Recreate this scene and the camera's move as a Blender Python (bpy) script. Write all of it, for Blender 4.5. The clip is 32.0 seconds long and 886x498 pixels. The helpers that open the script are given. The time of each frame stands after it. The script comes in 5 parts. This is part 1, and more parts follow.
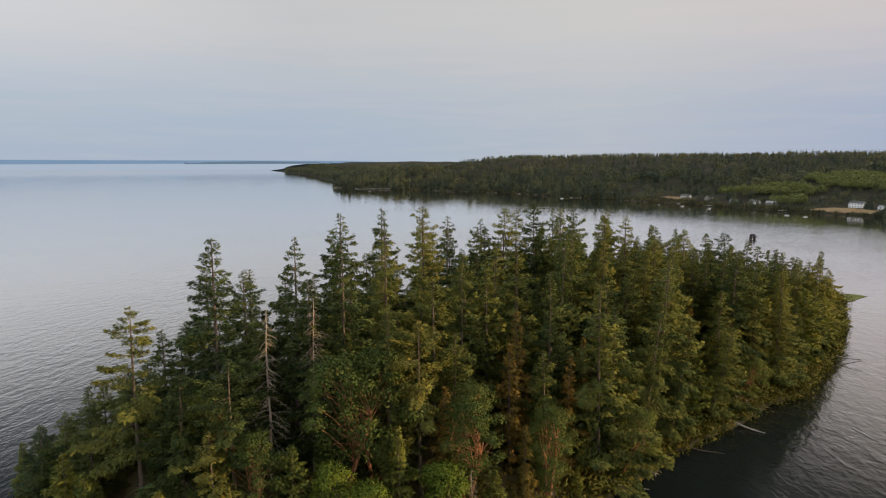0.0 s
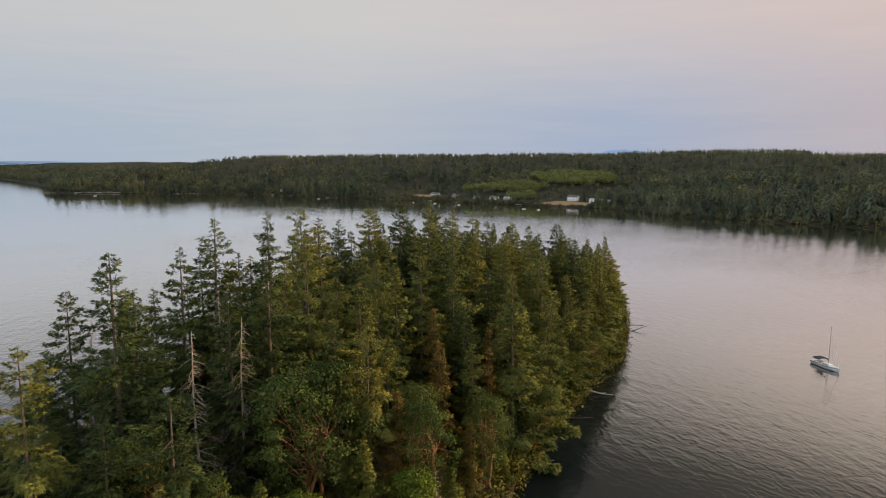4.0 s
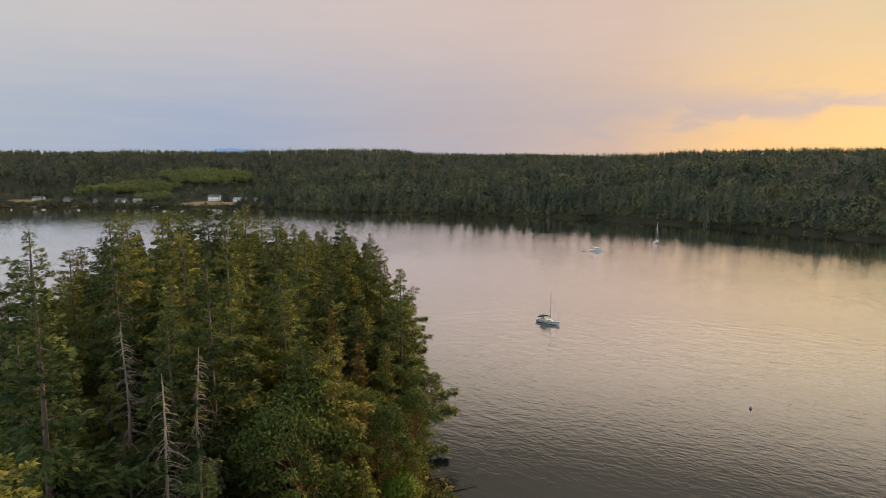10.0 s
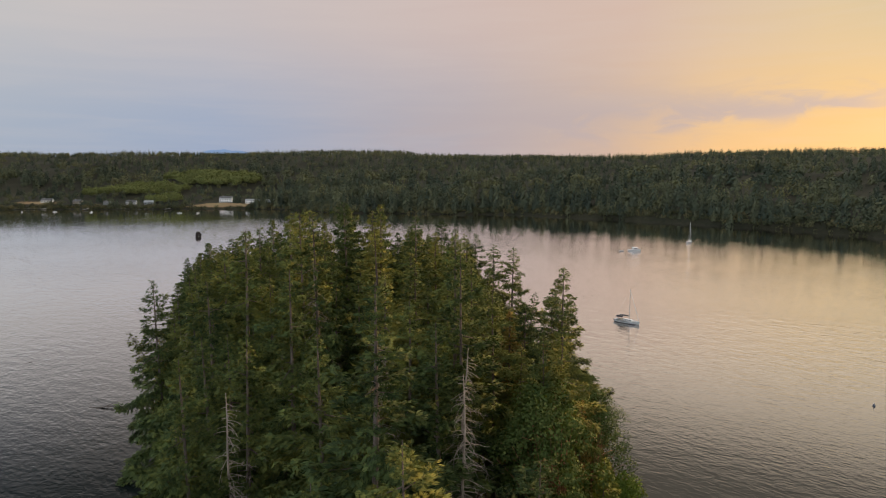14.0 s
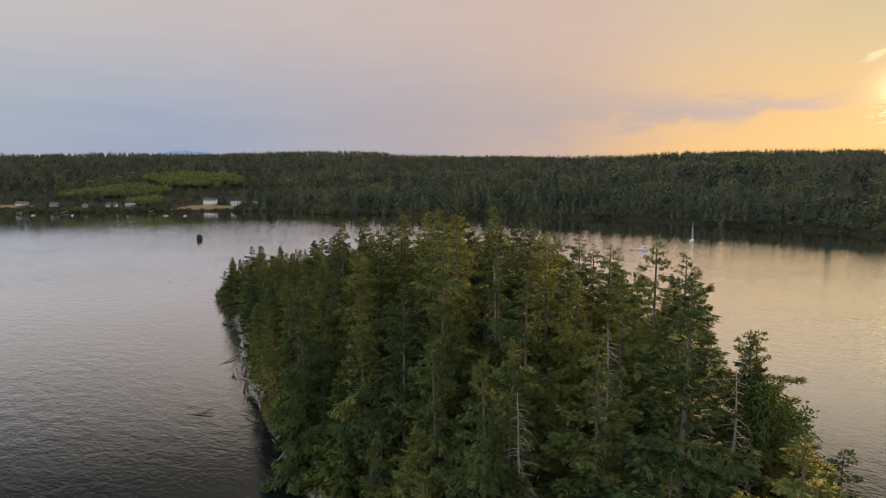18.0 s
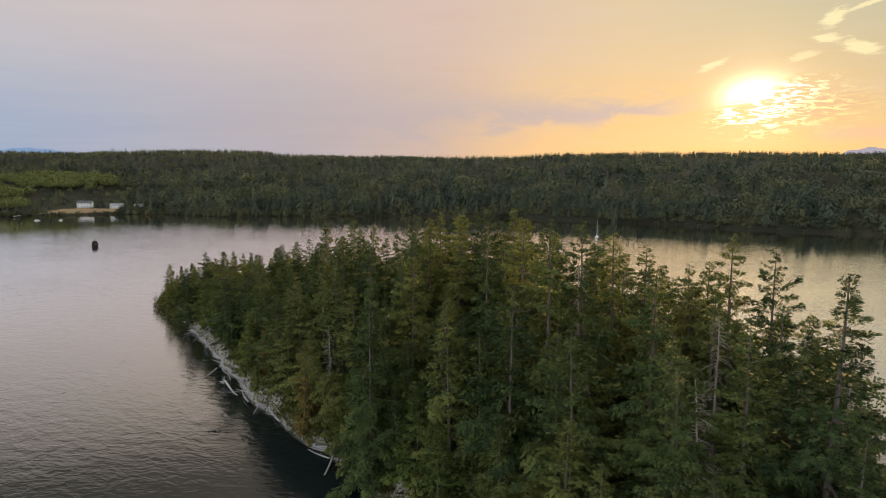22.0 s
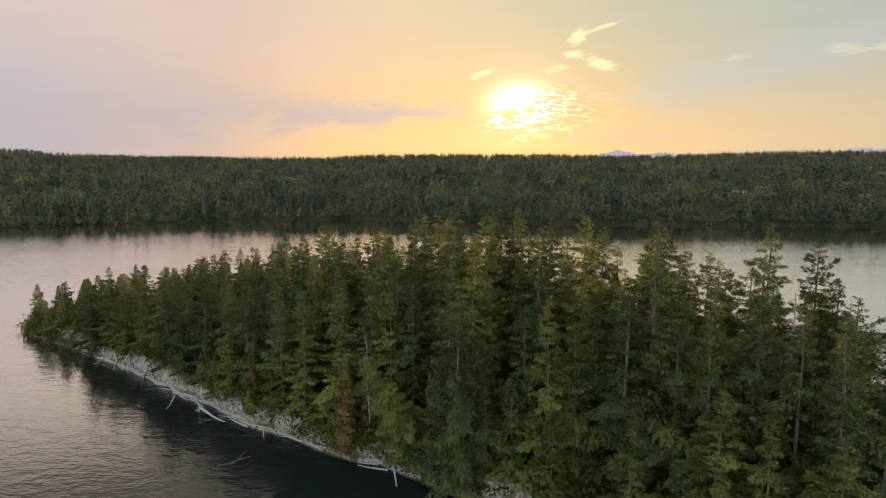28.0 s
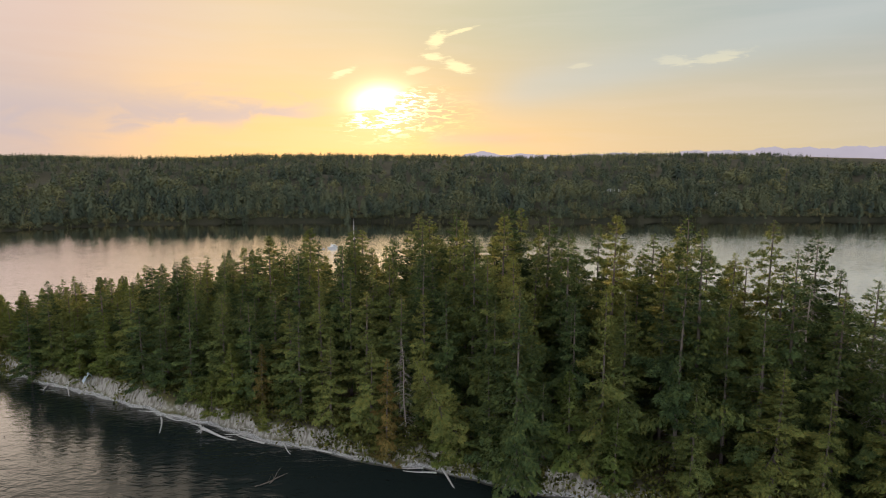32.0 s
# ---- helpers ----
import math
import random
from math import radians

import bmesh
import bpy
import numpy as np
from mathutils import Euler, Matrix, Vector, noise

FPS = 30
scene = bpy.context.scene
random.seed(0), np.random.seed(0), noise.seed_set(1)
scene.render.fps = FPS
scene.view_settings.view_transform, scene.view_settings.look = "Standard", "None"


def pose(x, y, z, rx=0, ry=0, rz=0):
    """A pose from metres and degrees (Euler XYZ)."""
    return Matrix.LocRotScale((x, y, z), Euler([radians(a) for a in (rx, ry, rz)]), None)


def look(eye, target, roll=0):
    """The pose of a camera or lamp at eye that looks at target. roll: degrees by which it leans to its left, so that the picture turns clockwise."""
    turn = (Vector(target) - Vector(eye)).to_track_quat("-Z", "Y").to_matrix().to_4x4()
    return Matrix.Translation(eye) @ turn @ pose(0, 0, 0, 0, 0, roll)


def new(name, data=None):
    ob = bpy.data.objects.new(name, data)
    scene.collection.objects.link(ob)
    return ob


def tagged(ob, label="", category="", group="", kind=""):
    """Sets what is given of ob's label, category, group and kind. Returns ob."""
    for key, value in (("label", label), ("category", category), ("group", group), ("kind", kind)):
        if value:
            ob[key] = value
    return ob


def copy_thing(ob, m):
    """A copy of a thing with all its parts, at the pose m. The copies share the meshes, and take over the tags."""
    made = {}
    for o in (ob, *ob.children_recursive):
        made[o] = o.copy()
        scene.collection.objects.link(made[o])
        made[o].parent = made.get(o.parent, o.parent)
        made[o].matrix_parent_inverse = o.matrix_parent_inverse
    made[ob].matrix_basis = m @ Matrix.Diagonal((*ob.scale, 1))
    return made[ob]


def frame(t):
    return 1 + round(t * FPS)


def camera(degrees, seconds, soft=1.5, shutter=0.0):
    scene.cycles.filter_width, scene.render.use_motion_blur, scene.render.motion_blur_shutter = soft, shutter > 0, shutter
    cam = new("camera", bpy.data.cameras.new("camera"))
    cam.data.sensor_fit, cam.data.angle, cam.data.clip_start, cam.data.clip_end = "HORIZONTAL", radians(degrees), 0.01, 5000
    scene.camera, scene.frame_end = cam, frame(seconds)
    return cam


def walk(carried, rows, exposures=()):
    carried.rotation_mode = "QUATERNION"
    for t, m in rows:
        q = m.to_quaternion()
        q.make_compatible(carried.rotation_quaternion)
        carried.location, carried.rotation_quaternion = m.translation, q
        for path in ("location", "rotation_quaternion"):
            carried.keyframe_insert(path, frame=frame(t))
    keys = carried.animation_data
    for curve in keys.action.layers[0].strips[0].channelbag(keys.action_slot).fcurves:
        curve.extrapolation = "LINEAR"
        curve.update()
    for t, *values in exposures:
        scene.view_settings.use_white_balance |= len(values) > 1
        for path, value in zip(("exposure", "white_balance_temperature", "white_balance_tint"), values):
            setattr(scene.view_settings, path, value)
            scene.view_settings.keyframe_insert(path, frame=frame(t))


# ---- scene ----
cam = camera(70.16, 32.0, soft=1.0)
PATH = [
    (0, (42.32, 50.24, 60.64), (25.65, 147.87, 46.83), -0.15),
    (0.5, (38.39, 50.21, 60.59), (26.76, 148.57, 46.78), -0.11),
    (1, (34.45, 50.22, 60.52), (27.89, 149.05, 46.73), -0.08),
    (1.5, (30.51, 50.32, 60.47), (28.81, 149.34, 46.64), -0.05),
    (2, (26.55, 50.52, 60.46), (29.69, 149.51, 46.65), -0.05),
    (2.5, (22.59, 50.86, 60.50), (30.54, 149.58, 46.67), -0.04),
    (3, (18.62, 51.34, 60.50), (31.62, 149.52, 46.67), -0.03),
    (3.5, (14.65, 51.99, 60.41), (33.01, 149.31, 46.59), -0.07),
    (5.5, (-0.93, 57.17, 60.16), (37.95, 148.24, 46.25), -0.20),
    (6, (-4.59, 59.11, 60.00), (38.90, 148.08, 46.06), -0.17),
    (6.5, (-8.20, 61.22, 59.78), (39.55, 147.97, 45.85), -0.16),
    (7, (-11.76, 63.47, 59.63), (40.18, 147.77, 45.69), -0.13),
    (7.5, (-15.25, 65.85, 59.45), (40.95, 147.38, 45.50), -0.08),
    (8, (-18.66, 68.36, 59.37), (41.51, 147.00, 45.38), -0.03),
    (8.5, (-21.96, 70.99, 59.38), (41.51, 146.98, 45.33), -0.00),
    (9, (-25.14, 73.74, 59.37), (41.98, 146.52, 45.29), 0.01),
    (9.5, (-28.20, 76.61, 59.38), (42.95, 145.44, 45.29), -0.01),
    (10, (-31.13, 79.59, 59.36), (43.04, 145.17, 45.27), -0.02),
    (10.5, (-33.94, 82.66, 59.24), (41.54, 146.73, 45.17), -0.05),
    (11, (-36.65, 85.79, 59.16), (38.93, 149.75, 45.15), -0.12),
    (11.5, (-39.29, 88.95, 59.16), (36.25, 152.96, 45.17), -0.10),
    (12, (-41.90, 92.11, 59.13), (33.61, 156.17, 45.16), -0.07),
    (12.5, (-44.50, 95.28, 59.10), (30.98, 159.37, 45.12), -0.08),
    (13, (-47.11, 98.44, 59.04), (28.32, 162.60, 45.12), -0.11),
    (13.5, (-49.72, 101.62, 59.03), (25.66, 165.83, 45.10), -0.14),
    (14, (-52.31, 104.80, 59.00), (23.08, 169.01, 45.10), -0.12),
    (14.5, (-54.90, 107.99, 58.96), (20.50, 172.20, 45.09), -0.06),
    (16.5, (-65.49, 120.81, 58.86), (12.17, 182.30, 45.17), -0.11),
    (17, (-68.22, 123.85, 58.95), (9.72, 184.98, 45.23), -0.14),
    (17.5, (-70.96, 126.87, 59.05), (7.41, 187.43, 45.33), -0.18),
    (18, (-73.71, 129.90, 59.16), (5.30, 189.64, 45.41), -0.19),
    (18.5, (-76.45, 132.98, 59.30), (3.83, 190.99, 45.53), -0.18),
    (19, (-79.18, 136.15, 59.47), (2.43, 192.27, 45.68), -0.19),
    (19.5, (-81.87, 139.43, 59.64), (1.11, 193.50, 45.85), -0.20),
    (20, (-84.51, 142.81, 59.76), (-0.20, 194.78, 45.95), -0.14),
    (20.5, (-87.07, 146.28, 59.91), (-1.47, 196.09, 46.09), -0.10),
    (21, (-89.56, 149.82, 60.02), (-2.71, 197.42, 46.21), -0.03),
    (21.5, (-91.95, 153.43, 60.13), (-3.89, 198.76, 46.31), 0.05),
    (22, (-94.24, 157.12, 60.24), (-4.94, 199.96, 46.41), 0.08),
    (22.5, (-96.40, 160.87, 60.34), (-5.87, 201.01, 46.49), 0.09),
    (23, (-98.43, 164.69, 60.45), (-6.79, 202.25, 46.65), 0.10),
    (23.5, (-100.30, 168.60, 60.57), (-7.63, 203.54, 46.78), 0.09),
    (24, (-102.01, 172.58, 60.72), (-8.38, 204.87, 46.93), 0.13),
    (24.5, (-103.56, 176.63, 60.77), (-9.05, 206.27, 47.02), 0.16),
    (25, (-104.96, 180.73, 60.78), (-9.66, 207.70, 47.02), 0.25),
    (25.5, (-106.24, 184.87, 60.77), (-10.25, 209.28, 47.02), 0.28),
    (27.5, (-109.71, 202.04, 60.53), (-11.62, 215.91, 46.86), 0.20),
    (28, (-110.27, 206.35, 60.49), (-11.84, 217.60, 46.85), 0.21),
    (28.5, (-110.74, 210.67, 60.48), (-12.05, 219.21, 46.84), 0.20),
    (29, (-111.12, 214.98, 60.48), (-12.22, 220.81, 46.86), 0.23),
    (29.5, (-111.39, 219.30, 60.51), (-12.38, 222.48, 46.90), 0.26),
    (30, (-111.55, 223.64, 60.58), (-12.48, 223.98, 46.97), 0.24),
    (30.5, (-111.59, 227.99, 60.61), (-12.55, 225.57, 47.01), 0.29),
    (31, (-111.55, 232.35, 60.59), (-12.60, 227.47, 47.00), 0.30),
    (31.5, (-111.44, 236.71, 60.62), (-12.62, 229.52, 47.11), 0.31),
    (32, (-111.31, 241.05, 60.60), (-12.73, 231.10, 47.07), 0.34),
]
walk(cam, [(t, look(eye, target, roll)) for t, eye, target, roll in PATH], [(0, 0.05), (11, 0.0), (17, -0.1), (23, 0.06), (30, 0.2), (32, 0.22)])

# ---- light: hazy sunset, sun low over the far ridge towards +x ----
SUN_AZ, SUN_EL = radians(-0.3), radians(5.1)
SUN_DIR = Vector((math.cos(SUN_EL) * math.cos(SUN_AZ), math.cos(SUN_EL) * math.sin(SUN_AZ), math.sin(SUN_EL)))


def srgb(r, g, b):
    """Linear colour from 0..255 display values."""
    out = []
    for v in (r, g, b):
        v /= 255.0
        out.append(v / 12.92 if v <= 0.04045 else ((v + 0.055) / 1.055) ** 2.4)
    return (*out, 1.0)


class Nodes:
    """Small helper to wire node trees."""

    def __init__(self, tree):
        self.tree = tree
        tree.nodes.clear()

    def add(self, kind, **inputs):
        n = self.tree.nodes.new(kind)
        for k, v in inputs.items():
            n.inputs[k.replace("_", " ")].default_value = v
        return n

    def link(self, a, b):
        self.tree.links.new(a, b)

    def put(self, value, socket):
        if isinstance(value, bpy.types.NodeSocket):
            self.link(value, socket)
        else:
            socket.default_value = value

    def math(self, op, a, b=0.0, c=0.0):
        n = self.tree.nodes.new("ShaderNodeMath")
        n.operation = op
        for s, v in zip(n.inputs, (a, b, c)):
            self.put(v, s)
        return n.outputs[0]

    def step(self, v, lo, hi, a=0.0, b=1.0):
        n = self.tree.nodes.new("ShaderNodeMapRange")
        n.interpolation_type = "SMOOTHSTEP"
        self.put(v, n.inputs["Value"])
        n.inputs["From Min"].default_value, n.inputs["From Max"].default_value = lo, hi
        n.inputs["To Min"].default_value, n.inputs["To Max"].default_value = a, b
        return n.outputs["Result"]

    def mix(self, f, a, b, blend="MIX"):
        n = self.tree.nodes.new("ShaderNodeMix")
        n.data_type, n.blend_type = "RGBA", blend
        self.put(f, n.inputs["Factor"])
        self.put(a, n.inputs[6])
        self.put(b, n.inputs[7])
        return n.outputs[2]

    def ramp(self, f, stops, interp="LINEAR"):
        n = self.tree.nodes.new("ShaderNodeValToRGB")
        n.color_ramp.interpolation = interp
        e = n.color_ramp.elements
        while len(e) < len(stops):
            e.new(0.5)
        for el, (p, c) in zip(e, stops):
            el.position, el.color = p, c
        self.put(f, n.inputs[0])
        return n.outputs[0]

    def noise(self, vec, scale, detail=4.0, rough=0.55, dist=0.0):
        n = self.tree.nodes.new("ShaderNodeTexNoise")
        n.inputs["Scale"].default_value, n.inputs["Detail"].default_value = scale, detail
        n.inputs["Roughness"].default_value, n.inputs["Distortion"].default_value = rough, dist
        if vec is not None:
            self.link(vec, n.inputs["Vector"])
        return n.outputs["Fac"]

    def stretch(self, vec, scale, loc=(0, 0, 0), rot=(0, 0, 0)):
        n = self.tree.nodes.new("ShaderNodeMapping")
        n.inputs["Scale"].default_value, n.inputs["Location"].default_value, n.inputs["Rotation"].default_value = scale, loc, rot
        self.link(vec, n.inputs["Vector"])
        return n.outputs[0]


def az_stops(rows):
    """Ramp stops from degrees round the compass, 0 towards the sun, positive to +y."""
    return [((a + 180) / 360, srgb(*c)) for a, *c in rows]


world = bpy.data.worlds.new("sky")
scene.world = world
world.use_nodes = True
w = Nodes(world.node_tree)
tc = w.add("ShaderNodeTexCoord").outputs["Generated"]
sep = w.add("ShaderNodeSeparateXYZ")
w.link(tc, sep.inputs[0])
dx, dy, dz = sep.outputs
az = w.math("DEGREES", w.math("ARCTAN2", dy, dx))
el = w.math("DEGREES", w.math("ARCSINE", dz))
ael = w.math("ABSOLUTE", el)
az_f = w.math("MULTIPLY_ADD", az, 1 / 360, 0.5)
high = w.ramp(az_f, az_stops([(-178, 222, 222, 224), (-130, 165, 168, 172), (-88, 222, 213, 198), (-60, 198, 198, 190), (-45, 176, 187, 190), (-34, 182, 192, 190), (-20, 198, 202, 186), (-6, 216, 208, 174), (10, 233, 207, 168), (24, 220, 191, 175),
                              (38, 214, 192, 185), (58, 206, 196, 196), (84, 205, 203, 202), (112, 197, 198, 200), (142, 215, 215, 217), (178, 242, 240, 240)]))
low = w.ramp(az_f, az_stops([(-178, 206, 210, 218), (-90, 196, 202, 208), (-45, 212, 201, 178), (-34, 226, 206, 170), (-20, 238, 209, 166), (-6, 248, 206, 146), (8, 250, 204, 142), (17, 243, 200, 148),
                             (27, 208, 182, 168), (38, 182, 176, 186), (60, 162, 176, 202), (86, 178, 188, 201), (114, 169, 184, 203)]))
body = w.mix(w.step(ael, 1.5, 13.0), low, high)
sunward = w.step(w.math("COSINE", w.math("RADIANS", w.math("ADD", az, 10.0))), -0.05, 0.97)
body = w.mix(w.step(ael, 13.0, 25.0), body, w.mix(sunward, (0.32, 0.35, 0.41, 1), (3.2, 2.7, 2.15, 1)))
body = w.mix(w.step(ael, 26.0, 55.0), body, (0.74, 0.75, 0.78, 1))
# unseen bright patch opposite the sunset, added to light the shaded tree faces
back_fill = w.math("MULTIPLY", w.step(w.math("MULTIPLY", dx, -1.0), 0.73, 0.96), w.step(ael, 3.0, 14.0))
body = w.mix(back_fill, body, (4.8, 5.1, 5.6, 1))
# dim the sunset side of the sky, to balance the raised exposure
body = w.mix(w.step(az, 22.0, -8.0, 0.0, 0.18), body, (0, 0, 0, 1))
# faint large streaks of haze
st = w.stretch(tc, (2.2, 2.2, 26.0))
streak = w.noise(st, 2.2, 5.0, 0.55, 0.6)
body = w.mix(w.step(streak, 0.35, 0.75, 0.0, 0.22), body, w.mix(0.5, body, srgb(226, 212, 204)))
# long grey-mauve cloud bank beside the sun, thicker away from it
thick = w.step(az, 3.0, 36.0, 0.55, 2.6)
curl = w.noise(w.stretch(tc, (7.0, 7.0, 22.0)), 1.6, 5.0, 0.55, 0.8)
bank_el = w.math("DIVIDE", w.math("ADD", w.math("SUBTRACT", el, w.step(az, 4.0, 38.0, 4.75, 3.3)), w.step(curl, 0.3, 0.7, -0.7, 0.7)), thick)
bank = w.math("EXPONENT", w.math("MULTIPLY", w.math("MULTIPLY", bank_el, bank_el), -1.0))
bank = w.math("MULTIPLY", bank, w.math("MULTIPLY", w.step(az, 2.5, 9.0), w.step(az, 30.0, 56.0, 1.0, 0.0)))
bank = w.math("MULTIPLY", bank, w.step(curl, 0.3, 0.62, 0.45, 0.85))
body = w.mix(bank, body, srgb(190, 176, 180))
bank2_el = w.math("DIVIDE", w.math("SUBTRACT", el, 2.15), 0.55)
bank2 = w.math("EXPONENT", w.math("MULTIPLY", w.math("MULTIPLY", bank2_el, bank2_el), -1.0))
bank2 = w.math("MULTIPLY", bank2, w.math("MULTIPLY", w.step(az, -3.0, -6.0), w.step(az, -10.0, -16.0, 1.0, 0.0)))
body = w.mix(w.math("MULTIPLY", bank2, 0.75), body, srgb(222, 180, 160))
# glow of the veiled sun
sun_dot = w.add("ShaderNodeVectorMath")
sun_dot.operation = "DOT_PRODUCT"
w.link(tc, sun_dot.inputs[0])
sun_dot.inputs[1].default_value = SUN_DIR
ang = w.math("DEGREES", w.math("ARCCOSINE", w.math("MINIMUM", sun_dot.outputs["Value"], 1.0)))
wisp_n = w.noise(w.stretch(tc, (15.0, 15.0, 66.0)), 3.0, 7.0, 0.62, 0.6)
halo = w.math("EXPONENT", w.math("MULTIPLY", ang, -0.52))
saz, sel = w.math("SUBTRACT", az, math.degrees(SUN_AZ)), w.math("SUBTRACT", el, math.degrees(SUN_EL))
wide = w.math("SQRT", w.math("ADD", w.math("POWER", w.math("DIVIDE", saz, 2.1), 2.0), w.math("POWER", w.math("DIVIDE", sel, 1.25), 2.0)))
shred = w.noise(w.stretch(tc, (22.0, 22.0, 105.0)), 2.2, 6.0, 0.58, 1.0)
# how deep in the torn cloud below and beside the disc
below = w.step(w.math("ADD", w.math("MULTIPLY", saz, 0.38), w.math("MULTIPLY", sel, 0.9)), 0.7, -0.9)
core_a = w.math("MAXIMUM", w.math("ADD", wide, w.math("MULTIPLY", below, w.step(shred, 0.42, 0.58, 1.9, -0.9))), 0.0)
core = w.math("EXPONENT", w.math("MULTIPLY", w.math("MULTIPLY", core_a, core_a), -1.0))
rag_q = w.math("ADD", w.math("POWER", w.math("DIVIDE", w.math("ADD", saz, 4.0), 3.0), 2.0), w.math("POWER", w.math("DIVIDE", w.math("ADD", sel, 0.9), 1.2), 2.0))
rag = w.math("EXPONENT", w.math("MULTIPLY", rag_q, -1.0))
body = w.mix(w.math("MULTIPLY", rag, w.step(shred, 0.56, 0.40, 0.0, 0.75)), body, srgb(206, 168, 148))
glow = w.mix(1.0, w.mix(w.math("MULTIPLY", halo, 0.50), (0, 0, 0, 1), (0.85, 0.53, 0.28, 1)), w.mix(core, (0, 0, 0, 1), (3.0, 2.5, 1.6, 1)), "ADD")
body = w.mix(1.0, body, glow, "ADD")
body = w.mix(w.math("MULTIPLY", rag, w.step(shred, 0.50, 0.62)), body, srgb(255, 240, 170))


# azimuth, height, half width and height in degrees, tilt, strength
PUFFS = [(-5.2, 10.6, 1.1, 0.75, 0.35, 0.9), (-7.0, 11.25, 1.6, 0.20, 0.25, 0.8), (-4.8, 9.15, 1.3, 0.36, -0.1, 0.85), (-7.0, 8.35, 1.5, 0.62, -0.25, 0.85), (3.1, 7.7, 1.3, 0.34, 0.3, 0.9), (-3.2, 8.0, 1.3, 0.4, 0.2, 0.6),
         (-25.4, 8.45, 1.7, 0.5, -0.1, 0.55), (-28.8, 8.6, 2.4, 0.55, 0.1, 0.55), (-17.6, 8.3, 1.1, 0.25, 0.1, 0.35)]


def puff(az0, el0, rx, ry, tilt=0.0):
    """A small bright cloud at that azimuth and height, its edge torn by the noise."""
    ua, ue = w.math("SUBTRACT", az, az0), w.math("SUBTRACT", el, el0)
    ue = w.math("MULTIPLY_ADD", ua, tilt, ue)
    q = w.math("ADD", w.math("POWER", w.math("DIVIDE", ua, rx), 2.0), w.math("POWER", w.math("DIVIDE", ue, ry), 2.0))
    return w.step(w.math("MULTIPLY_ADD", w.math("SUBTRACT", wisp_n, 0.5), 1.5, w.math("EXPONENT", w.math("MULTIPLY", q, -1.0))), 0.30, 0.85)


for a_, e_, rx, ry, tilt, f_ in PUFFS:
    body = w.mix(w.math("MULTIPLY", puff(a_, e_, rx, ry, tilt), f_), body, srgb(255, 238, 186))
# grey band that climbs away from the sun
ban_el = w.math("DIVIDE", w.math("SUBTRACT", el, w.math("MULTIPLY_ADD", az, -0.19, 3.9)), 1.9)
ban = w.math("MULTIPLY", w.math("EXPONENT", w.math("MULTIPLY", w.math("MULTIPLY", ban_el, ban_el), -1.0)), w.step(az, -7.0, -14.0, 0.0, 0.6))
body = w.mix(ban, body, srgb(186, 191, 188))
sky = w.add("ShaderNodeTexSky")
sky.sky_type, sky.sun_disc = "NISHITA", False
sky.sun_elevation, sky.sun_rotation = SUN_EL, radians(90)
clear = w.mix(1.0, sky.outputs[0], (0.1, 0.1, 0.1, 1), "MULTIPLY")
veil = w.mix(0.94, clear, body)
bg = w.add("ShaderNodeBackground", Strength=1.0)
w.link(veil, bg.inputs["Color"])
out = w.add("ShaderNodeOutputWorld")
w.link(bg.outputs[0], out.inputs[0])

sun = new("sun", bpy.data.lights.new("sun", "SUN"))
sun.data.energy, sun.data.angle, sun.data.color = 5.4, radians(1.0), (1.0, 0.60, 0.27)
# lamp set lower than the visible disc, so its glint stays off the water
sun.matrix_basis = look((100 * math.cos(SUN_AZ), 100 * math.sin(SUN_AZ), 7.7), (0, 0, 0))


# ---- materials ----
def material(name):
    m = bpy.data.materials.new(name)
    m.use_nodes = True
    n = Nodes(m.node_tree)
    out = n.add("ShaderNodeOutputMaterial")
    return m, n, out


def shade(n, out, color, rough=0.8, bump=None, bump_d=0.1, bump_s=0.5, metal=0.0, spec=0.5, **extra):
    b = n.add("ShaderNodeBsdfPrincipled", Roughness=0.5, Metallic=metal)
    n.put(color, b.inputs["Base Color"])
    n.put(rough, b.inputs["Roughness"])
    b.inputs["Specular IOR Level"].default_value = spec
    for k, v in extra.items():
        n.put(v, b.inputs[k.replace("_", " ")])
    if bump is not None:
        bp = n.add("ShaderNodeBump", Strength=bump_s, Distance=bump_d)
        n.link(bump, bp.inputs["Height"])
        n.link(bp.outputs[0], b.inputs["Normal"])
    n.link(b.outputs[0], out.inputs[0])
    return b


def plain(name, color, rough=0.6, var=0.15, scale=3.0, metal=0.0, spec=0.4):
    """Painted or worn surface: one hue with grain at two sizes."""
    m, n, out = material(name)
    o = n.add("ShaderNodeTexCoord").outputs["Object"]
    a, b = n.noise(o, scale, 5), n.noise(o, scale * 9, 3)
    f = n.math("ADD", n.math("MULTIPLY", a, 0.7), n.math("MULTIPLY", b, 0.3))
    dark, light = tuple(c * (1 - var) for c in color[:3]) + (1,), tuple(min(1, c * (1 + var)) for c in color[:3]) + (1,)
    shade(n, out, n.mix(n.step(f, 0.3, 0.7), dark, light), rough, b, 0.02, 0.3, metal, spec)
    return m


